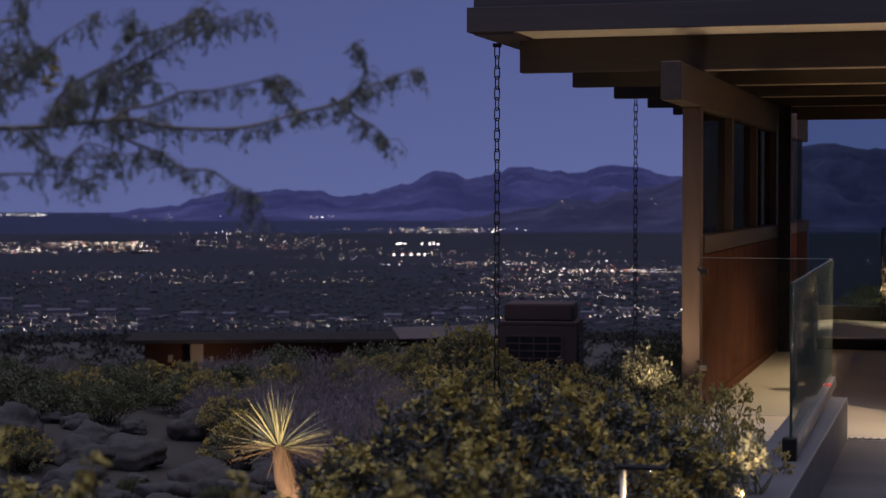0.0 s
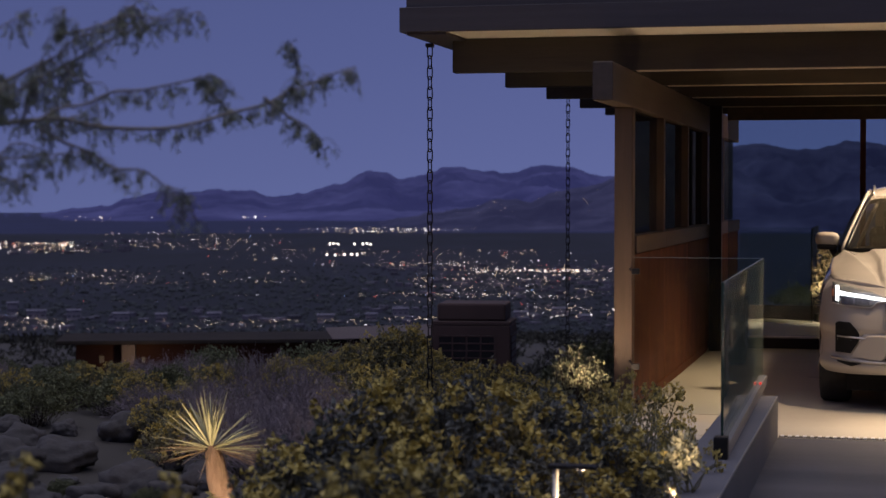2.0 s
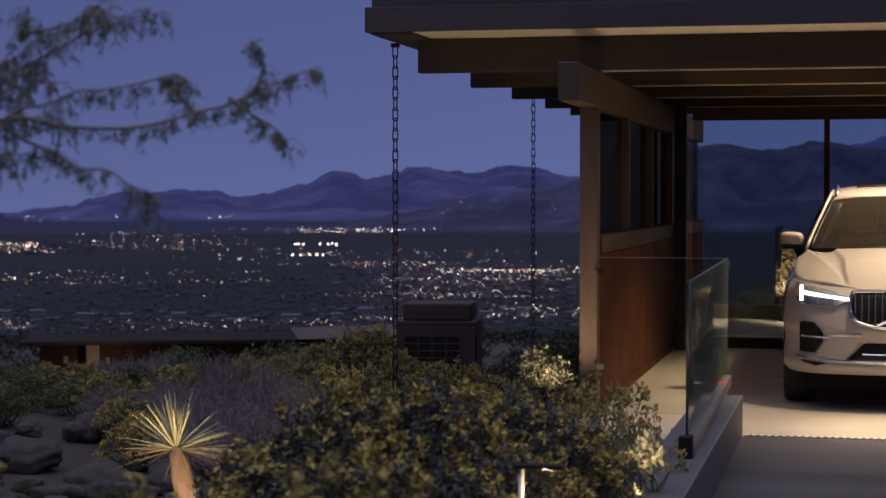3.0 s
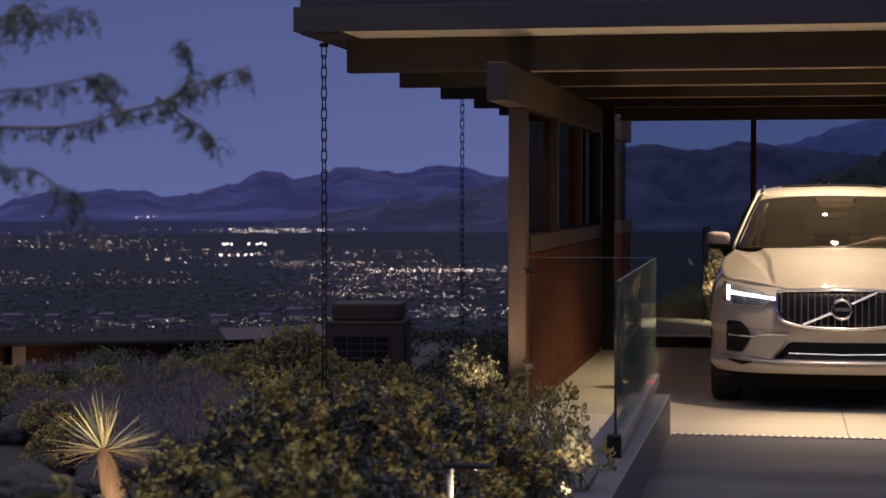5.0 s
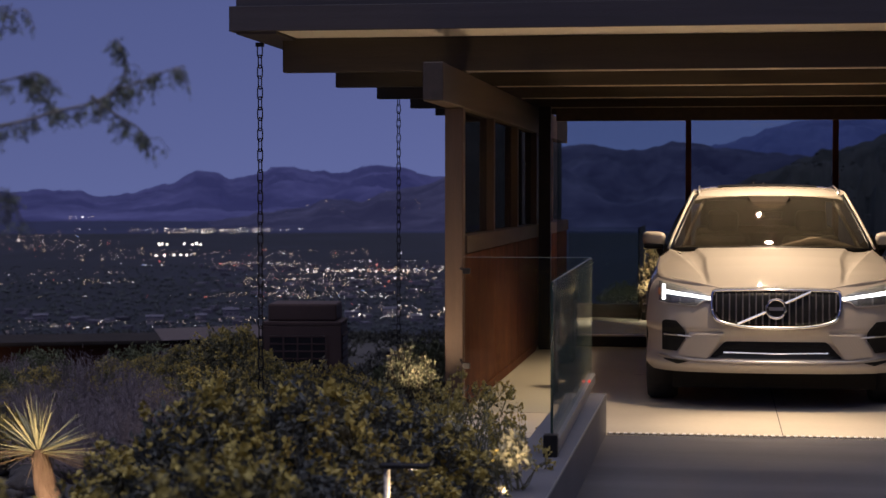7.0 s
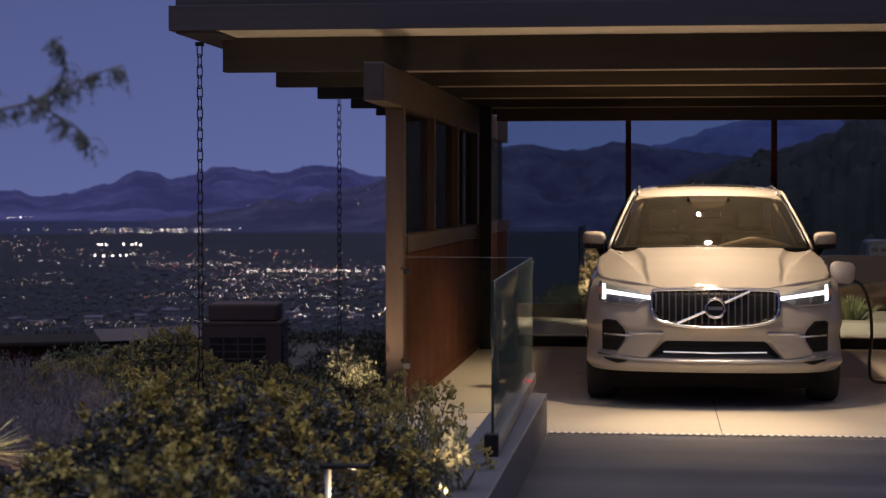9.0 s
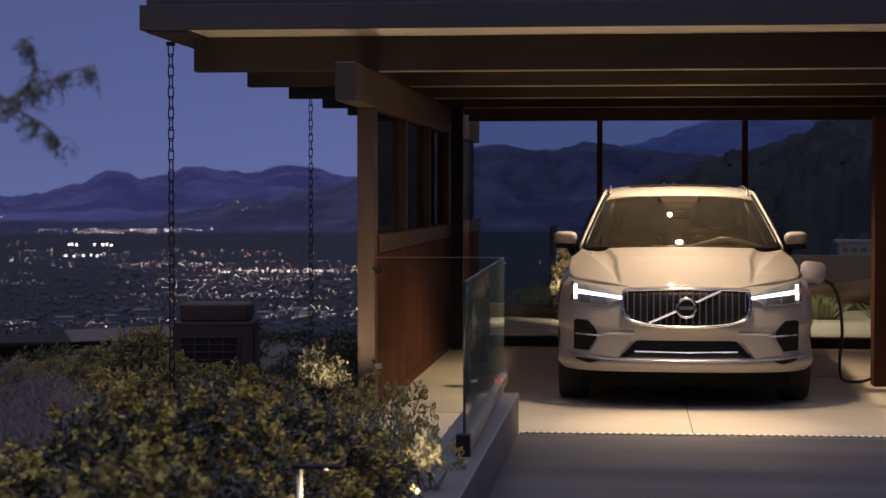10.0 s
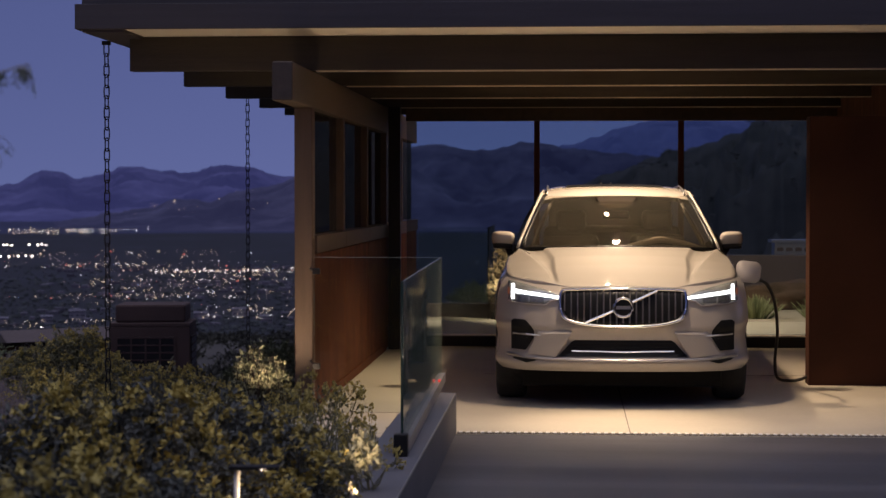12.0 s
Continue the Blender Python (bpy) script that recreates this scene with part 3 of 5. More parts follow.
def hood_sheet():
    def place(u, v):
        y = 0.075 + v * 1.30
        s = u * 2 - 1
        edge = lin([(0, 0.0), (0.06, 0.30), (0.10, 0.52), (0.15, 0.66), (0.22, 0.765), (0.32, 0.83), (0.5, 0.865), (0.9, 0.885), (1.4, 0.88)], y)
        x = s * edge
        zc = lin([(0, 0.874), (0.1, 0.902), (0.3, 0.957), (0.6, 1.030), (0.9, 1.090), (1.15, 1.13), (1.38, 1.160)], y)
        xc = lin([(0, 0.45), (0.5, 0.50), (0.9, 0.505), (1.3, 0.57)], y)
        ze = shoulder(y)
        if abs(x) < xc:
            z = zc - 0.014 * (x / xc) ** 2
        else:
            # a step down from the raised middle, a hollow up to the slanting wing crease, then the wing's fall to its shoulder
            fade = min(1, max(0.0, y - 0.12) / 0.35)
            crease = max(xc + 0.012, lin([(0, 0.50), (0.45, 0.53), (0.9, 0.66), (1.4, 0.80)], y))
            crease = min(crease, xc + 0.92 * max(0.02, edge - xc))
            zr = zc - 0.014 - 0.016 * fade
            if abs(x) < crease:
                k = (abs(x) - xc) / (crease - xc)
                z = zc - 0.014 - 0.016 * fade * min(1, k / 0.15) - 0.016 * fade * math.sin(math.pi * k)
            else:
                k = (abs(x) - crease) / max(0.01, edge - crease)
                z = zr + (ze + 0.012 - zr) * min(1, k / 0.93) ** 0.8 if k < 0.93 else ze + 0.012 * (1 - k) / 0.07
        if edge < xc:
            z = zc - 0.016 * (x / xc) ** 2
        bow = 0.10 * s * s * v
        return (x, y + nose_y(x) * (1 - v) * 0.5 + bow, z)

    bm = grid(place, 140, 44)
    rim = bmesh.ops.extrude_edge_only(bm, edges=[e for e in bm.edges if e.is_boundary])
    for v in rim["geom"]:
        if isinstance(v, bmesh.types.BMVert):
            v.co += Vector((0, 0.012, -0.05))
    return bm


def windscreen_place(u, v, grow=0.0):
    s = u * 2 - 1
    w = 0.775 + (0.60 - 0.775) * v + grow
    y = 1.31 + 0.77 * v + 0.15 * s * s * (1 - v * 0.4)
    z = 1.148 + (1.548 - 1.148) * (v ** 0.92) - 0.02 * s * s * (1 - v)
    return (s * w, y, z)


def roof_place(u, v):
    s = u * 2 - 1
    y = 2.08 + v * 2.2
    zc = lin([(2.08, 1.552), (2.3, 1.60), (2.6, 1.635), (3.0, 1.648), (3.6, 1.63), (4.3, 1.57)], y)
    w = 0.615
    return (s * w, y + 0.10 * s * s * (1 - v), zc - 0.022 * s * s - 0.02 * s ** 6)


def car():
    c = thing("car", "champagne silver sport utility car, parked, charging, headlights lit", "car", (CX, CY, 0))
    body = part("body", wrap_body(), M_PAINT, c, smooth=True)
    hood = part("hood", hood_sheet(), M_PAINT, c, smooth=True)
    roof = part("roof", grid(roof_place, 24, 24), M_PAINT, c, smooth=True)
    part("sunroof", grid(lambda u, v: tuple(Vector(roof_place(0.16 + 0.68 * u, 0.22 + 0.4 * v)) + Vector((0, 0, 0.006))), 12, 8), M_BLACK, roof, "dark glass sunroof", True)
    for s in (-1, 1):
        part("roof_rail", tube([(s * 0.575, 2.3, 1.565), (s * 0.575, 2.5, 1.606), (s * 0.575, 3.0, 1.636), (s * 0.575, 3.8, 1.62), (s * 0.57, 4.1, 1.58)], 0.008, 8), M_SATIN, roof, "silver roof rail", True)
    for x in (-0.09, 0.0):
        part("antenna", tube([(x, 3.95, 1.60), (x, 3.97, 1.672)], 0.012, 6, taper=0.008), M_PAINT, roof)
    screen = part("windscreen", grid(windscreen_place, 24, 14), M_SCREEN, c, "clear curved windscreen reflecting the lamps", True)
    rim = [windscreen_place(k / 12, 0) for k in range(13)]
    part("cowl", tube([(x, y - 0.015, z - 0.004) for x, y, z in rim], 0.016, 6), M_BLACK, screen, "black wiper cowl", True)
    # pillars and side windows
    for s in (-1, 1):
        u = 0.5 + 0.5 * s
        line = [Vector(windscreen_place(u, k / 10, 0.03)) + Vector((0, 0.02, 0.0)) for k in range(11)]
        line.append(Vector((s * 0.62, 2.3, 1.575)))
        line.append(Vector((s * 0.615, 3.0, 1.60)))
        line.append(Vector((s * 0.60, 4.0, 1.56)))
        part("pillar", tube(line, 0.012, 8), M_PAINT, body, smooth=True)
        inner = [Vector(windscreen_place(u, k / 10, -0.005)) + Vector((0, -0.004, 0.004)) for k in range(11)]
        part("window_trim", tube(inner, 0.011, 6), M_BLACK, screen, smooth=True)
        inside = [Vector(windscreen_place(u, k / 10, -0.075)) + Vector((0, 0.09, -0.02)) for k in range(11)]
        part("pillar_trim", tube(inside, 0.016, 8), M_DASH, body, "dim inner pillar trim", True)

        def side(a, b, s=s):
            y = 1.42 + a * 2.9
            top_y = 2.1 + a * 2.1
            p = Vector((s * 0.865, y, 1.035))
            q = Vector((s * 0.64, top_y, 1.565))
            m = p.lerp(q, b)
            m.x += s * 0.03 * math.sin(b * math.pi)
            return tuple(m)

        part("side_window", grid(side, 8, 6), M_SIDEGLASS, body, "tinted side window", True)
    # seal under the cabin and behind the nose
    part("valance", box(-0.74, 0.74, 0.40, 0.46, 0.13, 0.30, 0.01), M_PLASTIC, c, "black lower valance")
    part("floor_pan", box(-0.70, 0.70, 0.45, 4.5, 0.19, 0.24), M_PLASTIC, c)
    part("tail", box(-0.58, 0.58, 4.2, 4.5, 0.9, 1.55, 0.05), M_PAINT, c)
    # grille
    top = lambda x: 0.873 - 0.012 * (abs(x) / 0.45) ** 2 - (0.05 * max(0, (abs(x) - 0.42) / 0.03) ** 2 if abs(x) > 0.42 else 0)
    bot = lambda x: 0.612 + 0.045 * (abs(x) / 0.40) ** 3 + (0.07 * max(0, (abs(x) - 0.38) / 0.07) ** 1.5 if abs(x) > 0.38 else 0)
    grille = part("grille", skin(-0.45, 0.45, bot, top, 0.006, 36, 6, 0.02), M_BLACK, c, "black grille with upright chrome slats", True)
    outline = [(-0.455, 0.80), (-0.448, 0.85), (-0.42, 0.868), (-0.2, 0.876), (0, 0.878), (0.2, 0.876), (0.42, 0.868), (0.448, 0.85), (0.455, 0.80),
               (0.452, 0.735), (0.435, 0.68), (0.39, 0.648), (0.25, 0.618), (0, 0.605), (-0.25, 0.618), (-0.39, 0.648), (-0.435, 0.68), (-0.452, 0.735)]
    part("frame", ribbon(dense(outline, True, 4), 0.014, 0.012, 8, True), M_CHROME, grille, "polished chrome grille frame", True)
    low_frame = [p for p in dense(outline[9:], False, 5)]
    part("frame_lip", ribbon(low_frame, 0.024, 0.013, 8), M_CHROME, grille, smooth=True)
    for k in range(19):
        x = -0.423 + 0.047 * k
        z0, z1 = bot(x) + 0.018, top(x) - 0.014
        bm = bmesh.new()
        ring = []
        for z in (z0, (z0 + z1) / 2, z1):
            y = face_y(x, z, 0.006)
            ring.append([bm.verts.new((x - 0.006, y, z)), bm.verts.new((x - 0.002, y - 0.020, z)), bm.verts.new((x + 0.002, y - 0.020, z)), bm.verts.new((x + 0.006, y, z))])
        for a, b in zip(ring, ring[1:]):
            for i in range(3):
                bm.faces.new((a[i], a[i + 1], b[i + 1], b[i]))
        bm.faces.new(ring[0][::-1])
        bm.faces.new(ring[-1])
        part("slat", bm, M_GRILLE_BAR, grille)
    part("diagonal_bar", ribbon([(-0.27, 0.634), (-0.1, 0.708), (0.1, 0.80), (0.245, 0.866)], 0.028, 0.010, 6), M_CHROME, grille, "slanted chrome bar")
    yb = face_y(0, 0.745, 0.035)
    ring = [(0.068 * math.cos(a * math.tau / 32), yb, 0.745 + 0.068 * math.sin(a * math.tau / 32)) for a in range(32)]
    badge = part("badge", tube(ring, 0.0115, 8, closed=True), M_CHROME, grille, "round chrome badge ring", True)
    disc = [(0.06 * math.cos(a * math.tau / 32), 0.745 + 0.06 * math.sin(a * math.tau / 32)) for a in range(32)]
    part("disc", prism(disc, yb - 0.004, yb + 0.02), M_BLACK, badge)
    part("band", box(-0.052, 0.052, yb - 0.008, yb - 0.003, 0.733, 0.757), M_SATIN, badge)
    # lower intake
    ilow = lambda x: 0.385
    ihigh = lambda x: 0.505 - 0.115 * max(0.0, (abs(x) - 0.36) / 0.105)
    # black plate proud of the skin stands in for the recess's shade
    intake = part("intake", skin(-0.465, 0.465, ilow, ihigh, 0.004, 40, 4, 0.02), M_BLACK, c, "wide lower air intake, black plate for its shaded recess")
    part("strip", ribbon([(-0.37, 0.425), (0, 0.419), (0.37, 0.425)], 0.010, 0.006, 6), M_CHROME, intake, "thin chrome strip")
    for z in (0.452, 0.478):
        part("bar", ribbon([(-0.36, z), (0, z - 0.003), (0.36, z)], 0.006, 0.006, 6), M_PLASTIC, intake)
    lip_line = [(-0.84, 0.392), (-0.7, 0.375), (-0.48, 0.366), (-0.2, 0.36), (0.2, 0.36), (0.48, 0.366), (0.7, 0.375), (0.84, 0.392)]
    part("lip_trim", ribbon(dense(lip_line, False, 5), 0.004, 0.011, 8), M_SATIN, c, "satin silver lower bumper trim", True)
    for s in (-1, 1):
        rng = (0.645, 0.815) if s > 0 else (-0.815, -0.645)
        vl = lambda x: lin([(0.645, 0.52), (0.705, 0.425), (0.82, 0.43)], abs(x))
        vh = lambda x: lin([(0.645, 0.565), (0.665, 0.60), (0.71, 0.648), (0.79, 0.652), (0.82, 0.635)], abs(x))
        # the vent's depth is painted too: a black plate for its shade
        vent = part("side_vent", skin(*rng, vl, vh, 0.012, 28, 8, 0.03), M_PLASTIC, c, "side air vent, black plate for its shaded recess")
        part("blade", ribbon([(s * 0.80, 0.545), (s * 0.70, 0.541), (s * 0.60, 0.533), (s * 0.54, 0.53)], 0.012, 0.0075, 6), M_SATIN, vent, "silver blade")
        part("blade", ribbon([(s * 0.795, 0.523), (s * 0.70, 0.52), (s * 0.63, 0.516)], 0.008, 0.004, 6), M_SATIN, vent)
        part("winglet", winglet(s), M_PAINT, c, "faceted bumper winglet")
        nl = lambda x: lin([(0.63, 0.354), (0.70, 0.333), (0.80, 0.362)], abs(x))
        nh = lambda x: lin([(0.63, 0.357), (0.80, 0.372)], abs(x))
        part("notch", skin(min(s * 0.63, s * 0.80), max(s * 0.63, s * 0.80), nl, nh, 0.006, 18, 3, 0.012), M_PLASTIC, c, "small black notch")
        # headlights
        hl = lambda x: lin([(0.45, 0.802), (0.52, 0.795), (0.565, 0.758), (0.80, 0.775), (0.86, 0.79)], abs(x))
        hh = lambda x: lin([(0.45, 0.822), (0.57, 0.872), (0.80, 0.925), (0.84, 0.93)], abs(x))
        a, b = sorted((s * 0.455, s * 0.84))
        light = part("headlight", skin(a, b, hl, hh, 0.008, 24, 6, 0.03), M_LENS, c, "lit headlight with a white T-shaped lamp", True)
        bl = lambda x: lin([(0.45, 0.803), (0.79, 0.842), (0.80, 0.842)], abs(x))
        bh = lambda x: lin([(0.45, 0.821), (0.79, 0.868), (0.80, 0.868)], abs(x))
        a, b = sorted((s * 0.455, s * 0.793))
        part("lamp_bar", skin(a, b, bl, bh, 0.014, 18, 2, 0.008), M_DRL, light, "glowing white bar")
        a, b = sorted((s * 0.794, s * 0.815))
        part("lamp_bar", skin(a, b, lambda x: 0.797, lambda x: 0.906, 0.014, 4, 8, 0.008), M_DRL, light, "glowing white bar")
        a, b = sorted((s * 0.828, s * 0.845))
        part("marker", skin(a, b, lambda x: 0.83, lambda x: 0.88, 0.012, 3, 3, 0.008), M_AMBER, light, "amber marker")
        part("rim", ribbon([(s * 0.458, 0.80), (s * 0.52, 0.793), (s * 0.567, 0.757), (s * 0.70, 0.765), (s * 0.80, 0.774), (s * 0.835, 0.785)], 0.012, 0.005, 6), M_SATIN, light, "thin silver lens rim", True)
        for x0, x1 in ((0.575, 0.675), (0.69, 0.775)):
            a, b = sorted((s * x0, s * x1))
            part("reflector", skin(a, b, lambda x: 0.775, lambda x: 0.826, 0.012, 6, 3, 0.008), M_REFLECTOR, light, "dark lamp reflector")
        # wheels
        for y in (0.87, 3.73):
            wheel = part("wheel", wheel_tyre(), M_TYRE, c, "black tyre on a light alloy rim", True)
            wheel.location = (s * 0.827, y, 0.36)
            part("rim", wheel_rim(s), M_SATIN, wheel)
        part("arch_liner", box(min(s * 0.62, s * 0.93), max(s * 0.62, s * 0.93), 1.24, 1.28, 0.22, 0.9), M_PLASTIC, c)
        # mirrors
        bm = bmesh.new()
        bmesh.ops.create_uvsphere(bm, u_segments=24, v_segments=14, radius=1.0)
        for v in bm.verts:
            x, y, z = v.co
            q = lambda t: math.copysign(abs(t) ** 0.6, t)
            v.co = Vector((s * (0.93 + 0.098 * q(x)), 1.80 + 0.075 * y + 0.03 * x, 1.198 + 0.070 * q(z) * (1 - 0.18 * (1 + x) / 2) + 0.008 * x))
        mirror = part("mirror", bm, M_PAINT, c, "door mirror in body colour", True)
        part("lower_shell", box(*sorted((s * 0.85, s * 1.01)), 1.718, 1.87, 1.122, 1.163, 0.012), M_BLACK, mirror)
        part("stalk", tube([(s * 0.90, 1.83, 1.14), (s * 0.86, 1.86, 1.06), (s * 0.84, 1.88, 1.02)], 0.03, 8), M_BLACK, mirror, smooth=True)
    # charging flap and plug
    flap = part("charge_flap", rounded_plate(0.196, 0.165, 0.05, 0.012), M_FLAP, c, "open pale charging flap", True)
    flap.matrix_basis = pose(0.99, 0.98, 0.965, 0, 6, 12)
    part("charge_plug", tube([(0.93, 1.06, 0.93), (1.02, 1.06, 0.92), (1.08, 1.05, 0.90)], 0.028, 10), M_RUBBER, c, "black charging plug", True)
    # cabin
    cabin = part("dashboard", grid(lambda u, v: ((u * 2 - 1) * 0.72, 1.42 + 0.55 * v, 1.12 + 0.03 * math.sin(v * 3.1) - 0.12 * max(0, v - 0.8) * 5), 12, 10), M_DASH, c, "dark dashboard", True)
    ring = [(0.36 + 0.185 * math.cos(k * math.tau / 32), 2.02 - 0.06 * math.sin(k * math.tau / 32), 1.03 + 0.17 * math.sin(k * math.tau / 32)) for k in range(32)]
    wheel = part("steering_wheel", tube(ring, 0.016, 8, closed=True), M_TAN, c, "beige steering wheel", True)
    part("instrument_hood", tube(dense([(0.06, 1.66, 1.125), (0.16, 1.72, 1.155), (0.36, 1.76, 1.19), (0.56, 1.72, 1.16), (0.66, 1.66, 1.125)], False, 6), 0.022, 8), M_TAN, cabin, "pale instrument hood", True)
    part("hub", box(0.28, 0.44, 1.98, 2.05, 0.97, 1.08, 0.02), M_DASH, wheel)
    for x in (-0.37, 0.37):
        seat = part("seat", box(x - 0.24, x + 0.24, 2.55, 2.72, 0.6, 1.22, 0.06), M_DASH, c)
        part("headrest", box(x - 0.13, x + 0.13, 2.60, 2.70, 1.25, 1.43, 0.04), M_DASH, seat)
    part("rear_seat", box(-0.62, 0.62, 3.45, 3.65, 0.6, 1.28, 0.06), M_DASH, c)
    part("rear_mirror", box(-0.11, 0.11, 2.03, 2.06, 1.36, 1.43, 0.012), M_BLACK, c)
    part("mirror_housing", prism([(-0.17, 1.545), (-0.12, 1.475), (-0.07, 1.45), (0.07, 1.45), (0.12, 1.475), (0.17, 1.545)], 1.99, 2.12), M_TAN, c, "beige sensor housing")
    part("headliner", grid(lambda u, v: tuple(Vector(roof_place(u, v)) - Vector((0, -0.03, 0.03))), 8, 8), M_DASH, c)


M_GRILLE_BAR = material("dark_chrome_slat", (0.34, 0.315, 0.285), (0.26, 0.24, 0.22), 0.42, metal=1.0, scale=10, bump=0.0)


def wheel_tyre():
    bm = bmesh.new()
    prof = [(-0.105, 0.25), (-0.1175, 0.29), (-0.112, 0.335), (-0.09, 0.355), (-0.03, 0.36), (0.03, 0.36), (0.09, 0.355), (0.112, 0.335), (0.1175, 0.29), (0.105, 0.25)]
    rows = [[bm.verts.new((x, r * math.cos(k * math.tau / 40), r * math.sin(k * math.tau / 40))) for x, r in prof] for k in range(40)]
    for k in range(40):
        a, b = rows[k], rows[(k + 1) % 40]
        for i in range(len(prof) - 1):
            bm.faces.new((a[i], a[i + 1], b[i + 1], b[i]))
    bmesh.ops.recalc_face_normals(bm, faces=bm.faces)
    return bm


def wheel_rim(s):
    bm = bmesh.new()
    ring = [(s * 0.09, 0.24 * math.cos(k * math.tau / 32), 0.24 * math.sin(k * math.tau / 32)) for k in range(32)]
    tube(ring, 0.014, 6, bm, True)
    for k in range(5):
        a = k * math.tau / 5
        tube([(s * 0.085, 0, 0), (s * 0.095, 0.235 * math.cos(a), 0.235 * math.sin(a))], 0.03, 6, bm)
    return bm


def rounded_plate(w, h, r, d):
    pts = []
    for cx, cz, a0 in ((w / 2 - r, h / 2 - r, 0), (-w / 2 + r, h / 2 - r, 90), (-w / 2 + r, -h / 2 + r, 180), (w / 2 - r, -h / 2 + r, 270)):
        for k in range(6):
            a = radians(a0 + k * 18)
            pts.append((cx + r * math.cos(a), cz + r * math.sin(a)))
    return prism(pts, -d / 2, d / 2)


car()


def charge_cable():
    path = dense([(1.47, 14.58, 0.905), (1.56, 14.64, 0.86), (1.64, 14.82, 0.70), (1.685, 15.05, 0.45), (1.69, 15.25, 0.22), (1.73, 15.45, 0.06), (1.84, 15.62, 0.016), (1.93, 15.58, 0.03), (1.982, 15.52, 0.06)], False, 8)
    ob = link("charging_cable", tube(path, 0.013, 8), M_RUBBER, smooth=True)
    tagged(ob, "black charging cable looping down to the floor", "cable")


charge_cable()


# ---- city in the valley ----
M_CITY_WARM = glow_material("city_light_warm", (1.0, 0.74, 0.46), 3.4)
M_CITY_WHITE = glow_material("city_light_white", (1.0, 0.92, 0.84), 6.0)
M_CITY_DIM = glow_material("city_light_dim", (0.95, 0.72, 0.72), 1.0)
M_CITY_RED = glow_material("city_light_red", (1.0, 0.16, 0.10), 4.0)
M_CITY_BLUE = glow_material("city_light_blue", (0.35, 0.55, 1.0), 3.0)
M_BLDG = material("pale_stucco", (0.10, 0.09, 0.12), (0.06, 0.055, 0.075), 0.9, scale=0.05, fine=0.5, bump=0.0, per_piece=0.4)
M_PALE = material("white_stucco", (0.26, 0.235, 0.27), (0.17, 0.155, 0.18), 0.9, scale=0.3, fine=2, bump=0.0)
M_TREES = material("dark_town_trees", (0.044, 0.049, 0.054), (0.028, 0.033, 0.037), 0.95, scale=0.05, fine=0.8, bump=0.0, per_piece=0.3)


def on_plain(az, dip):
    r = (EYE_Z - PLAIN) / math.tan(radians(dip))
    a = radians(az)
    return Vector((r * math.sin(a), r * math.cos(a), PLAIN)), r


def spark(bm, p, s, flat=1.0):
    """A small eight-faced lantern."""
    q = [bm.verts.new(p + Vector(d)) for d in ((s, 0, 0), (0, s, 0), (-s, 0, 0), (0, -s, 0), (0, 0, s * flat), (0, 0, -s * flat))]
    for a, b in ((0, 1), (1, 2), (2, 3), (3, 0)):
        bm.faces.new((q[a], q[b], q[4]))
        bm.faces.new((q[b], q[a], q[5]))


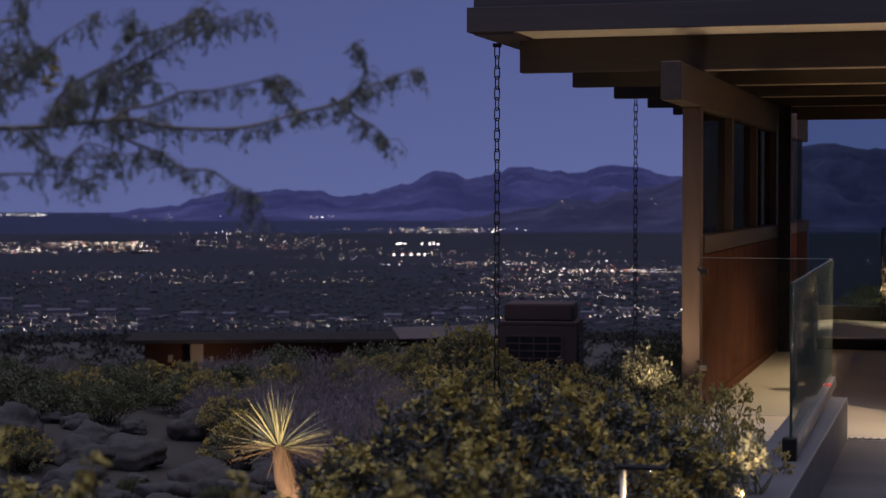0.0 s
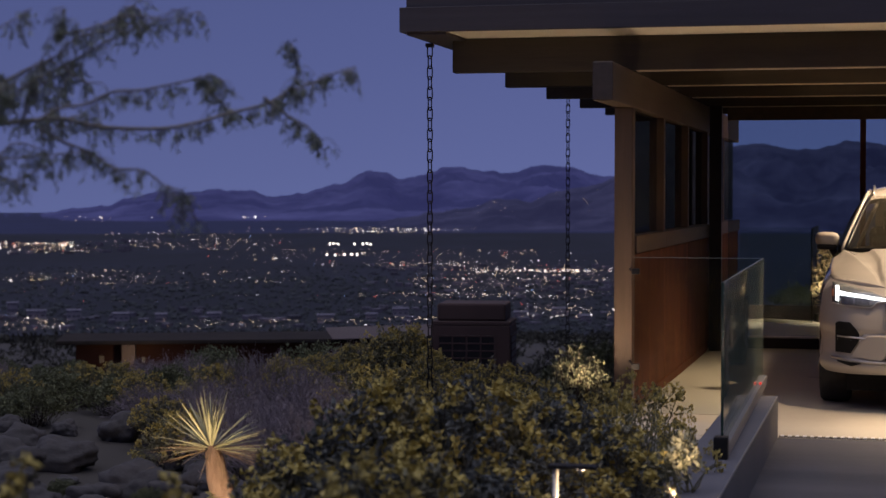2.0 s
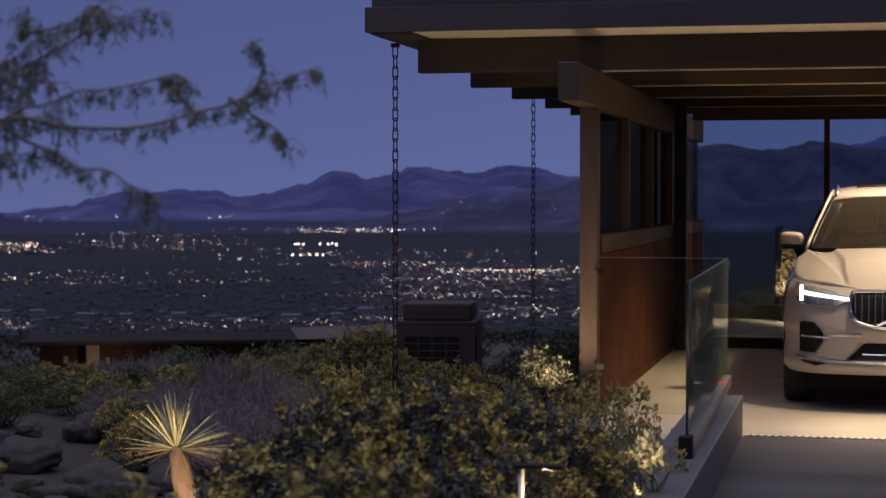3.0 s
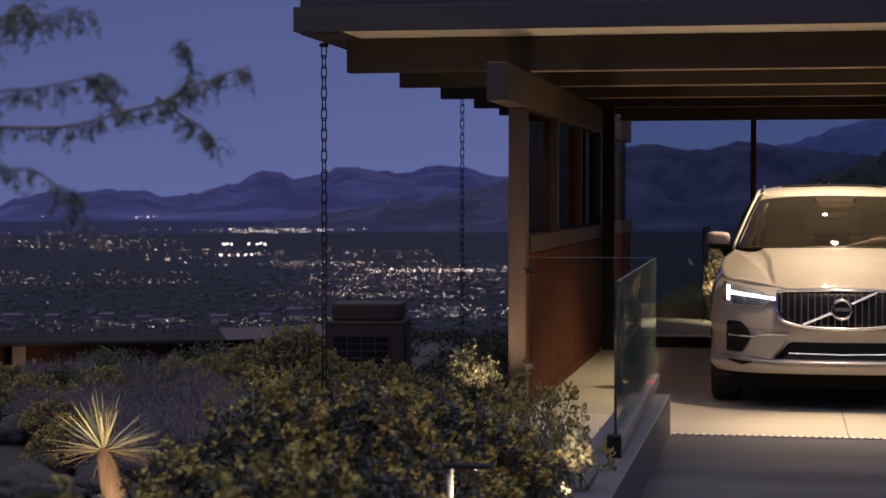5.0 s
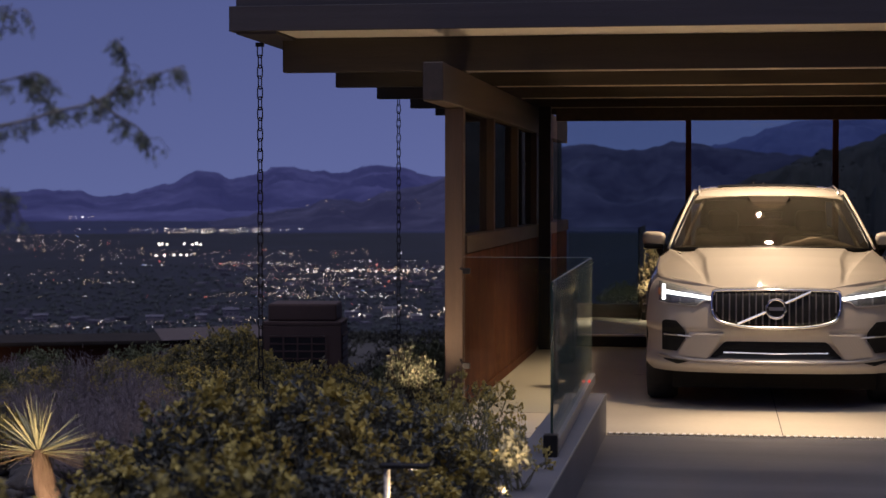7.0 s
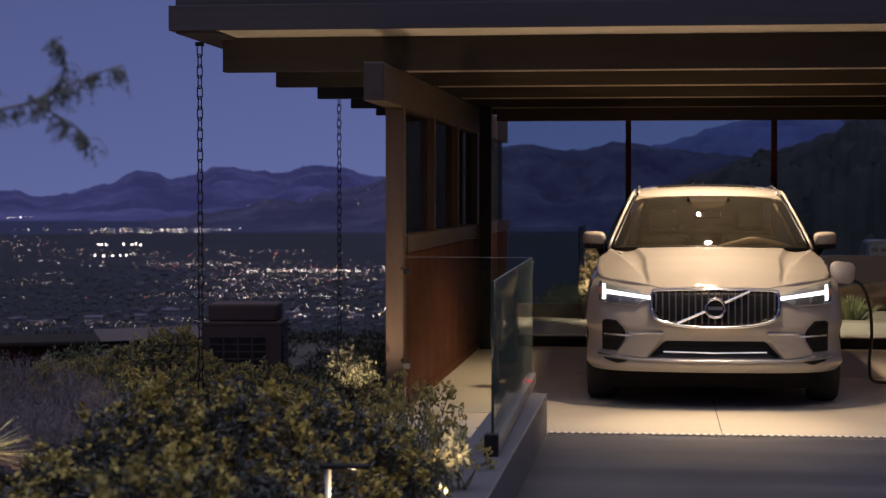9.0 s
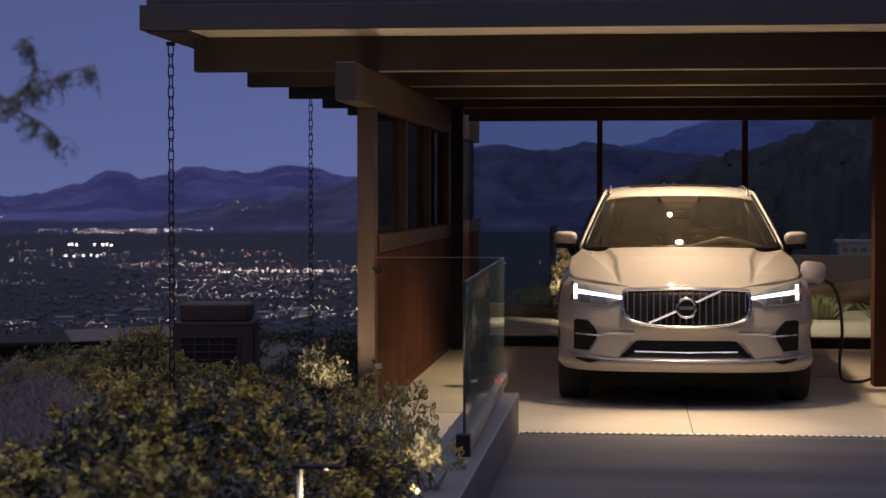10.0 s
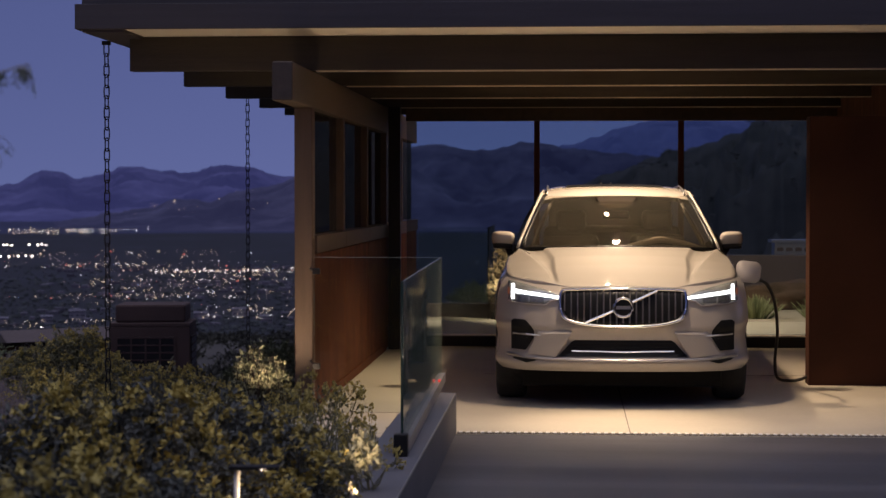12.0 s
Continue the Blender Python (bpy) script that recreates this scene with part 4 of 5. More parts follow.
def city_lights():
    rng = random.Random(5)
    sets = [bmesh.new() for _ in range(5)]
    # headings from and to, dips from and to, streets, lamps a street, size, odds of white, warm, dim, red, blue
    far_streets = [(-29.26, -27.7, 0.59, 0.64, 4, 12, 1.06, (6, 4, 0, 0, 0)),
        (-19.8, -18.98, 0.68, 0.71, 1, 12, 1.23, (8, 2, 0, 0, 0)),
        (-22.58, -22.28, 0.68, 0.71, 1, 3, 1.12, (1, 0, 0, 0, 0)),
        (-25.27, -23.71, 0.62, 0.89, 5, 8, 0.67, (1, 2, 6, 0, 0)),
        (-19.54, -12.59, 1.02, 1.10, 3, 34, 0.85, (3, 6, 6, 0, 0)),
        (-17.28, -13.55, 1.04, 1.16, 4, 26, 1.0, (5, 6, 3, 0, 0))]
    middle_streets = [(-29.95, -24.05, 1.39, 1.77, 20, 15, 1.0, (5, 6, 6, 1, 0.3)),
        (-27.18, -24.75, 1.37, 1.55, 4, 14, 1.3, (6, 6, 2, 1, 0)),
        (-29.95, -27.87, 1.53, 1.7, 4, 10, 1.46, (6, 6, 2, 1, 0)),
        (-24.05, -18.15, 1.13, 1.65, 20, 10, 0.98, (2, 4, 8, 0.6, 0.2)),
        (-22.32, -8.25, 1.65, 2.17, 24, 10, 0.98, (2, 3, 8, 0.6, 0.2)),
        (-29.95, -17.11, 2.31, 2.69, 15, 16, 1.0, (2, 4, 8, 0.6, 0.3)),
        (-17.11, -8.25, 2.03, 2.34, 16, 14, 0.9, (2, 5, 8, 0.6, 0.4))]
    near_streets = [(-12.77, -8.25, 2.24, 2.38, 8, 21, 1.12, (6, 5, 3, 0.3, 0.5)),
        (-15.37, -8.25, 2.41, 3.18, 29, 18, 0.9, (3, 6, 10, 1, 0.6)),
        (-29.95, -8.25, 2.78, 3.47, 12, 9, 0.78, (0.5, 2, 8, 0.6, 0.3)),
        (-29.95, -24.92, 3.52, 4.08, 16, 12, 1.12, (3, 5, 7, 0.3, 0.9)),
        (-24.92, -11.9, 3.77, 4.08, 18, 9, 1.0, (3, 5, 7, 0.3, 0.3)),
        (-11.21, -8.25, 3.39, 3.77, 10, 8, 1.23, (4, 4, 2, 0, 0)),
        (-8.25, 3.72, 1.82, 3.04, 12, 8, 0.9, (2, 4, 5, 0, 0))]
    rows = far_streets + middle_streets + near_streets
    for a0, a1, d0, d1, streets, lamps, size, odds in rows:
        for _ in range(streets):
            span = min(a1 - a0, rng.uniform(2.0, 7.0))
            start, level = rng.uniform(a0, a1 - span), rng.uniform(d0, d1)
            lean = rng.uniform(-0.003, 0.003)
            for _ in range(lamps):
                az = start + span * rng.random()
                dip = max(0.55, level + lean * (az - start) + rng.gauss(0, 0.016))
                k = rng.choices(range(5), odds)[0]
                h = rng.uniform(2.5, 5.0) * (1.8 / dip) ** 0.5
                p, r = on_plain(az, dip * (1 + h / 46.5))
                s = size * r / 3330 * rng.choice((0.30, 0.34, 0.38, 0.43, 0.50, 0.62, 0.85))
                p.z += h
                spark(sets[k], p, s)
    # a few lamps on the foothills' slopes
    for _ in range(26):
        az, k = rng.uniform(-13.5, -8.5), rng.uniform(0.25, 0.85)
        top = EYE_Z + 3200 * math.tan(radians(curve(FOOTHILLS, az)))
        p = from_heading(az, 0, 2380 + 820 * k)
        p.z = PLAIN - 4 + (top - PLAIN + 4) * k ** 0.8 + 9
        spark(sets[rng.choice((1, 2, 2))], p, rng.uniform(0.3, 0.5) * 2800 / 3330)
    # floodlit field
    for az, dip in ((-17.05, 1.50), (-16.95, 1.50), (-16.82, 1.51), (-16.3, 1.50), (-16.05, 1.51), (-15.93, 1.49), (-15.8, 1.52), (-17.15, 1.84), (-16.9, 1.85), (-16.62, 1.84), (-16.4, 1.83), (-16.22, 1.84)):
        p, r = on_plain(az, dip + 0.25)
        p = from_heading(az, -dip, r)
        spark(sets[0], p, 1.9 * r / 3330, 0.8)
    names = (("white", M_CITY_WHITE), ("warm", M_CITY_WARM), ("amber", M_CITY_DIM), ("red", M_CITY_RED), ("blue", M_CITY_BLUE))
    for bm, (word, mat) in zip(sets, names):
        ob = link("city_lights", bm, mat)
        tagged(ob, "many tiny %s street lights of the valley town" % word, "city lights", kind="stuff")


def city_blocks():
    rng = random.Random(8)
    bm = bmesh.new()
    for _ in range(320):
        az, dip = rng.choice(((rng.uniform(-31, -6), rng.uniform(3.5, 4.1)), (rng.uniform(-16, -7), rng.uniform(2.2, 3.2)), (rng.uniform(-31, -23), rng.uniform(1.4, 1.8))))
        p, r = on_plain(az, dip)
        w, d, h = rng.uniform(2, 7) * r / 1100, rng.uniform(4, 8), rng.uniform(1.0, 2.2) * (r / 1100) ** 0.5
        a = radians(-az + rng.uniform(-20, 20))
        t = Matrix.Translation(p) @ Matrix.Rotation(a, 4, "Z")
        q = [bm.verts.new(t @ Vector((x * w / 2, y * d / 2, z * h))) for z in (0, 1) for x, y in ((-1, -1), (1, -1), (1, 1), (-1, 1))]
        for f in ((0, 1, 5, 4), (1, 2, 6, 5), (2, 3, 7, 6), (3, 0, 4, 7), (4, 5, 6, 7)):
            bm.faces.new([q[k] for k in f])
    ob = link("town_houses", bm, M_BLDG)
    tagged(ob, "small pale flat-roofed houses of the valley town", "houses", kind="stuff")
    for az, dip, w, h in ((-29.0, 3.42, 9, 4.0), (-28.1, 3.6, 6, 3.0), (-27.3, 3.75, 8, 3.4), (-26.6, 3.6, 4, 4.6), (-25.9, 3.7, 7, 2.6), (-24.8, 3.75, 5, 3.2), (-23.4, 3.8, 6, 2.4), (-22.2, 3.85, 4, 2.6), (-20.6, 3.8, 5, 2.2), (-17.2, 3.9, 6, 2.4), (-15.8, 3.85, 4, 2.2), (-14.9, 3.7, 6, 2.4), (-11.2, 3.8, 5, 2.4), (-10.0, 3.7, 6, 2.6), (-9.2, 3.9, 4, 2.2)):
        p, r = on_plain(az, dip)
        b = thing("town_building", "large pale building in the valley town", "building", (p.x, p.y, PLAIN), "town buildings", -az)
        part("wall", box(-w / 2, w / 2, -5, 5, 0, h), M_PALE, b)
        part("roof", box(-w / 2 - 0.3, w / 2 + 0.3, -5.3, 5.3, h, h + 0.4), M_BLDG, b)
        for k in range(3):
            x = -w / 2 + w * (k + 0.5) / 3
            part("window", box(x - 0.6, x + 0.6, -5.06, -5.0, h * 0.3, h * 0.6), M_BLDG, b)


def town_trees():
    rng = random.Random(3)
    bm = bmesh.new()
    for _ in range(5200):
        az = rng.uniform(-31, -6)
        dip = rng.uniform(2.15, 4.7)
        p, r = on_plain(az, dip)
        s = rng.uniform(0.4, 1.35 if dip > 2.5 else 0.75) * (r / 900) ** 0.7
        clump(bm, p - Vector((0, 0, s * 0.4)), s * rng.uniform(0.7, 1.6), s * rng.uniform(0.5, 0.8), rng)
    ob = link("town_trees", bm, M_TREES)
    tagged(ob, "dark trees spread through the valley town", "trees", kind="stuff")


def slope_scrub():
    rng = random.Random(13)
    bm = bmesh.new()
    for _ in range(5200):
        a, r = radians(rng.uniform(-32, -6)), 30 * 12 ** rng.random()
        x, y = r * math.sin(a), r * math.cos(a)
        s = rng.uniform(0.14, 0.5) * (r / 60) ** 0.7
        foot = Vector((x, y, ground_z(x, y)))
        for _ in range(13):
            d = rand_dir(rng, 0.7)
            leaf(bm, foot + Vector((d.x, d.y, abs(d.z) * 0.8)) * s * rng.uniform(0.2, 1.0), rand_dir(rng, 0.5), rand_dir(rng), s * 0.35, s * rng.uniform(0.5, 1.0))
    tagged(link("slope_scrub", bm, M_SLOPE), "dark desert scrub on the slope below the garden", "scrub", kind="stuff")


M_SLOPE = material("slope_scrub_leaf", (0.050, 0.046, 0.032), (0.022, 0.022, 0.018), 0.95, scale=1.5, fine=9, bump=0.3, per_piece=0.4)
city_lights()
city_blocks()
town_trees()


# ---- garden ----
def foliage_material(name, base, second, per=0.45, glossy=0.55):
    return material(name, base, second, glossy, scale=3, fine=30, bump=0.0, per_piece=per, spec=0.18)


M_LEAF_OLIVE = foliage_material("olive_leaf", (0.215, 0.198, 0.115), (0.155, 0.146, 0.088), 0.15)
M_LEAF_GREY = foliage_material("grey_green_leaf", (0.195, 0.18, 0.122), (0.138, 0.13, 0.09), 0.15)
M_LEAF_BLUE = foliage_material("blue_grey_leaf", (0.128, 0.132, 0.122), (0.088, 0.093, 0.088), 0.3)
M_LEAF_GREEN = foliage_material("dull_green_leaf", (0.150, 0.158, 0.085), (0.10, 0.105, 0.06), 0.3)
M_FLOWER = foliage_material("yellow_flower", (0.50, 0.39, 0.12), (0.38, 0.30, 0.09), 0.2)
M_TWIG = foliage_material("grey_twig", (0.27, 0.225, 0.235), (0.175, 0.145, 0.155), 0.4, 0.9)
M_TWIG_DARK = foliage_material("dark_stem", (0.06, 0.045, 0.035), (0.035, 0.028, 0.022), 0.3, 0.9)
M_YUCCA = foliage_material("pale_yucca_blade", (0.46, 0.42, 0.25), (0.34, 0.33, 0.18), 0.3)
M_DRYBLADE = foliage_material("dry_yucca_blade", (0.36, 0.25, 0.15), (0.24, 0.16, 0.09), 0.3)
M_BARK = material("fibrous_trunk", (0.31, 0.205, 0.135), (0.16, 0.095, 0.06), 0.9, scale=8, fine=60, bump=0.8, stretch=(3, 3, 0.4))
M_ROCK = material("granite_boulder", (0.076, 0.067, 0.067), (0.030, 0.027, 0.027), 0.9, scale=3.2, fine=30, bump=0.7)


def leaf(bm, p, d, up, w, l):
    """A folded pointed leaf at p along d."""
    side = d.cross(up)
    side = side.normalized() if side.length > 1e-6 else Vector((1, 0, 0))
    n = side.cross(d) * (w * 0.35)
    a = bm.verts.new(p)
    b = bm.verts.new(p + d * (l * 0.5) + side * (w * 0.5) + n)
    c = bm.verts.new(p + d * l)
    e = bm.verts.new(p + d * (l * 0.5) - side * (w * 0.5) + n)
    m = bm.verts.new(p + d * (l * 0.5))
    bm.faces.new((a, b, m))
    bm.faces.new((b, c, m))
    bm.faces.new((c, e, m))
    bm.faces.new((e, a, m))


def rand_dir(rng, up=0.0):
    v = Vector((rng.gauss(0, 1), rng.gauss(0, 1), rng.gauss(0, 1) + up))
    return v.normalized() if v.length > 1e-6 else Vector((0, 0, 1))


def strand(bm, pts, r0, r1):
    tube(pts, r0, 4, bm, taper=r1)


def bush(name, label, category, rng, radius, height, stems, leaves, leaf_size, mats, flowers=0, flower_size=0.03, group="", slim=1.0):
    """Stems fan out from the root; leaves sit in tufts along and at the end of them; flowers crown the tips."""
    stem_mat, leaf_mat, flower_mat = mats
    ob = thing(name, label, category, group=group)
    sb, lb, fb = bmesh.new(), bmesh.new(), bmesh.new()
    tips = []
    for _ in range(stems):
        a = rng.uniform(0, math.tau)
        reach = radius * math.sqrt(rng.random()) * rng.uniform(0.6, 1.1)
        h = height * (1 - 0.55 * (reach / radius) ** 2) * rng.uniform(0.7, 1.08)
        end = Vector((reach * math.cos(a), reach * math.sin(a), h))
        mid = Vector((end.x * 0.55, end.y * 0.55, h * 0.6)) + rand_dir(rng) * 0.11
        root = Vector((end.x * 0.25, end.y * 0.25, -0.1)) + Vector((rng.gauss(0, 0.06), rng.gauss(0, 0.06), 0))
        strand(sb, [root, root.lerp(mid, 0.5) + rand_dir(rng) * 0.05, mid, end], 0.005, 0.0018)
        tips.append((mid, end))
    for _ in range(leaves):
        m, e = rng.choice(tips)
        t = rng.random() ** 0.6
        p = m.lerp(e, t) + rand_dir(rng) * rng.uniform(0, 0.10) * radius
        leaf(lb, p, rand_dir(rng, 0.4), rand_dir(rng), leaf_size * rng.uniform(0.35, 0.6) * slim, leaf_size * rng.uniform(0.7, 1.4))
    for _ in range(flowers):
        m, e = rng.choice(tips)
        c = e + rand_dir(rng, 0.6) * rng.uniform(0.02, 0.08) * (radius + 0.3)
        for k in range(rng.randint(3, 6)):
            p = c + rand_dir(rng) * flower_size * 0.9
            for j in range(3):
                leaf(fb, p, rand_dir(rng, 0.2), rand_dir(rng), flower_size * 0.7, flower_size)
    part("branchwork", sb, stem_mat, ob)["kind"] = "stuff"
    part("foliage", lb, leaf_mat, ob)["kind"] = "stuff"
    if flowers:
        part("bloom", fb, flower_mat, ob, "small yellow flower heads")["kind"] = "stuff"
    else:
        fb.free()
    return ob


def garden_bushes():
    rng = random.Random(21)
    kinds = []
    for k in range(3):
        kinds.append(bush("brittlebush", "olive desert bush dotted with small yellow flowers", "bush", rng, 0.62, 0.72, 130, 5600, 0.042, (M_TWIG_DARK, M_LEAF_GREY if k == 1 else M_LEAF_OLIVE, M_FLOWER), 180, 0.030, "flowering bushes"))
    near_kinds = [bush("brittlebush", label, "bush", rng, 0.40, 1.0, 130, 6200, 0.036, (M_TWIG_DARK, mat, M_FLOWER), blooms, 0.034, "flowering bushes")
                  for label, mat, blooms in (("blue-grey desert bush dotted with yellow flowers", M_LEAF_BLUE, 64), ("olive desert bush with small yellow flowers", M_LEAF_GREY, 105), ("dull grey-green desert bush with few flowers", M_LEAF_BLUE, 42))]
    # heading, distance and top of the near flowering bushes
    front_row = [(-20.58, 5.8, 0.63), (-19.02, 5.8, 0.68), (-17.46, 5.7, 0.76), (-16.07, 5.8, 0.8), (-14.68, 6.0, 0.8), (-13.29, 6.2, 0.76), (-12.07, 6.3, 0.7), (-28.39, 5.8, 0.73), (-29.78, 6.0, 0.75), (-27.18, 5.8, 0.67)]
    second_row = [(-18.32, 6.8, 0.68), (-17.46, 7.0, 0.76), (-16.5, 7.1, 0.84), (-15.37, 7.2, 0.89), (-14.24, 7.3, 0.9), (-13.12, 7.3, 0.88), (-11.9, 7.4, 0.87), (-10.77, 7.6, 0.83), (-9.73, 7.8, 0.74), (-8.78, 8.0, 0.66), (-7.82, 8.5, 0.52), (-10.86, 7.2, 0.62), (-9.47, 7.4, 0.53), (-8.25, 7.8, 0.44), (-6.87, 9.0, 0.32)]
    for i, (az, r, top) in enumerate(front_row + second_row):
        a = radians(az)
        x, y = r * math.sin(a), r * math.cos(a)
        low = ground_z(x, y) - 0.02
        m = Matrix.Translation((x, y, low)) @ Matrix.Rotation(rng.uniform(0, 6.28), 4, "Z")
        size = (0.95, 0.95, (top - low) / 1.10) if r < 8.2 else (0.55, 0.55, (top - low) / 1.10)
        c = near_kinds[i] if i < 3 else copy_thing(near_kinds[i % 3], m)
        if i < 3:
            c.matrix_world = m
        c.scale = size
    # sparse stems close to the viewpoint
    sparse = bush("brittlebush", "sparse olive desert bush with loose flowering stems", "bush", rng, 0.30, 1.0, 46, 620, 0.040, (M_TWIG_DARK, M_LEAF_OLIVE, M_FLOWER), 22, 0.028, "flowering bushes")
    for i, (az, r, top) in enumerate([(-27.87, 3.9, 1.19), (-24.92, 4.0, 1.13), (-22.49, 4.1, 1.07), (-18.67, 4.3, 1.02), (-16.07, 4.4, 1.04), (-13.12, 4.5, 0.99)]):
        a = radians(az)
        x, y = r * math.sin(a), r * math.cos(a)
        low = ground_z(x, y) - 0.02
        m = Matrix.Translation((x, y, low)) @ Matrix.Rotation(1.3 * i, 4, "Z")
        c = copy_thing(sparse, m) if i else sparse
        if not i:
            c.matrix_world = m
        c.scale = (1.0, 1.0, (top - low) / 1.08)
    # heading, distance and size of the flowering bushes behind, bed by bed
    middle_bed = [(-15.6, 13.4, 0.8), (-12.0, 14.2, 0.8), (-9.6, 13.8, 0.62), (-14.0, 15.6, 0.68), (-13.0, 14.6, 0.72), (-16.4, 17.5, 0.5), (-15.0, 17.0, 0.78), (-17.4, 17.8, 0.45), (-16.8, 15.6, 0.55), (-18.4, 16.8, 0.5), (-12.4, 11.6, 0.85), (-13.7, 11.4, 0.85), (-11.3, 11.8, 0.82), (-8.0, 10.8, 0.5), (-9.4, 10.4, 0.6), (-14.8, 10.8, 0.85), (-16.2, 11.0, 0.7)]
    far_bed = [(-23.6, 17.2, 0.5), (-21.4, 13.2, 0.62), (-22.2, 14.0, 0.5), (-18.6, 15.4, 0.62), (-20.6, 15.4, 0.62), (-22.8, 15.4, 0.5), (-24.6, 16.4, 0.5), (-17.4, 10.4, 0.5), (-26.6, 15.6, 0.5), (-28.4, 13.0, 0.42)]
    spots = middle_bed + far_bed
    for i, (az, r, s) in enumerate(spots):
        a = radians(az)
        x, y = r * math.sin(a), r * math.cos(a)
        m = Matrix.Translation((x, y, ground_z(x, y) - 0.02)) @ Matrix.Rotation(rng.uniform(0, 6.28), 4, "Z")
        src = kinds[i % 3]
        if i < 3:
            src.matrix_world = m @ Matrix.Scale(s, 4)
        else:
            c = copy_thing(src, m)
            c.scale = (s, s, s * rng.uniform(0.9, 1.1))
    # grey leafless shrubs
    greys = [bush("grey_shrub", "grey leafless twiggy desert shrub", "shrub", rng, 0.75, 0.72, 300, 3600, 0.06, (M_TWIG, M_TWIG, M_TWIG), group="grey shrubs", slim=0.16) for _ in range(2)]
    spots = [(-18.2, 12.0, 0.75), (-19.4, 12.6, 0.78), (-17.2, 12.6, 0.85), (-18.0, 13.8, 0.8), (-20.0, 13.8, 0.7), (-20.8, 14.6, 0.6), (-22.6, 15.0, 0.5), (-24.6, 16.4, 0.42), (-26.4, 16.6, 0.42), (-28.2, 17.0, 0.5), (-21.6, 16.5, 0.6), (-29.8, 16.0, 0.5), (-25.6, 17.0, 0.42),
             (-27.4, 18.4, 0.45), (-29.6, 17.8, 0.5), (-19.2, 15.4, 0.8), (-16.4, 18.8, 0.6), (-22.8, 19.6, 0.45)]
    for i, (az, r, s) in enumerate(spots):
        a = radians(az)
        x, y = r * math.sin(a), r * math.cos(a)
        m = Matrix.Translation((x, y, ground_z(x, y) - 0.02)) @ Matrix.Rotation(rng.uniform(0, 6.28), 4, "Z")
        if i < 2:
            greys[i].matrix_world = m @ Matrix.Scale(s, 4)
        else:
            c = copy_thing(greys[i % 2], m)
            c.scale = (s, s, s)
    # dark green shrubs
    greens = [bush("green_shrub", "dense dark green desert shrub", "shrub", rng, 0.7, 0.7, 120, 3200, 0.06, (M_TWIG_DARK, M_LEAF_GREEN, M_FLOWER), group="green shrubs") for _ in range(2)]
    spots = [(-19.9, 14.2, 0.5), (-25.4, 16.0, 0.5), (-28.0, 16.4, 0.55), (-29.6, 15.8, 0.6), (-23.6, 15.6, 0.5), (-20.6, 20.4, 0.7), (-17.6, 21.5, 0.9), (-24.4, 21.0, 0.5), (-28.4, 22.0, 0.5), (-14.8, 22.6, 1.0), (-30.4, 20.4, 0.8), (-26.4, 24.0, 0.5), (-9.6, 16.4, 0.55), (-9.0, 18.6, 0.7), (-27.0, 27.0, 0.6), (-24.8, 28.0, 0.5), (-29.0, 26.0, 0.6), (-22.8, 30.0, 0.4), (-25.8, 31.0, 0.6), (-26.0, 14.8, 0.5), (-22.0, 16.0, 0.55), (-27.6, 15.0, 0.45), (-20.4, 12.6, 0.32), (-25.2, 12.4, 0.2), (-22.6, 11.9, 0.2)]
    for i, (az, r, s) in enumerate(spots):
        a = radians(az)
        x, y = r * math.sin(a), r * math.cos(a)
        m = Matrix.Translation((x, y, ground_z(x, y) - 0.02)) @ Matrix.Rotation(rng.uniform(0, 6.28), 4, "Z")
        if i < 2:
            greens[i].matrix_world = m @ Matrix.Scale(s, 4)
        else:
            c = copy_thing(greens[i % 2], m)
            c.scale = (s, s, s)
    # thin flowering stems reaching over the floor's edge
    thin = bush("brittlebush", "thin flowering desert bush beside the carport floor", "bush", rng, 0.5, 0.62, 46, 700, 0.028, (M_LEAF_OLIVE, M_LEAF_OLIVE, M_FLOWER), 80, 0.02, "flowering bushes")
    thin.location = (-1.16, 8.75, -0.15)
    thin.scale = (0.9, 0.9, 1.3)
    second = copy_thing(thin, Matrix.Translation((-1.06, 9.3, -0.15)) @ Matrix.Rotation(2.0, 4, "Z"))
    second.scale = (0.5, 0.5, 0.95)
    third = copy_thing(thin, Matrix.Translation((-1.42, 10.5, -0.2)) @ Matrix.Rotation(4.1, 4, "Z"))
    third.scale = (0.95, 0.95, 1.15)
    # the lit bush beside the post and the small lit plant by the kerb
    b = bush("silver_bush", "silvery small-leaved bush lit from below beside the post", "bush", rng, 0.30, 0.76, 130, 2200, 0.032, (M_TWIG_DARK, M_SILVER, M_FLOWER))
    b.location = (-2.16, 13.0, -0.28)
    b = bush("kerb_plant", "small broad-leaved plant lit from below at the kerb", "plant", rng, 0.09, 0.27, 22, 120, 0.055, (M_LEAF_OLIVE, M_BROAD, M_FLOWER))
    b.location = (-0.885, 8.15, 0.275)
    b.scale = (0.85, 0.85, 0.9)


M_SILVER = foliage_material("silvery_leaf", (0.20, 0.195, 0.12), (0.13, 0.13, 0.08), 0.4)
M_BROAD = foliage_material("broad_leaf", (0.50, 0.46, 0.30), (0.38, 0.35, 0.22), 0.3)


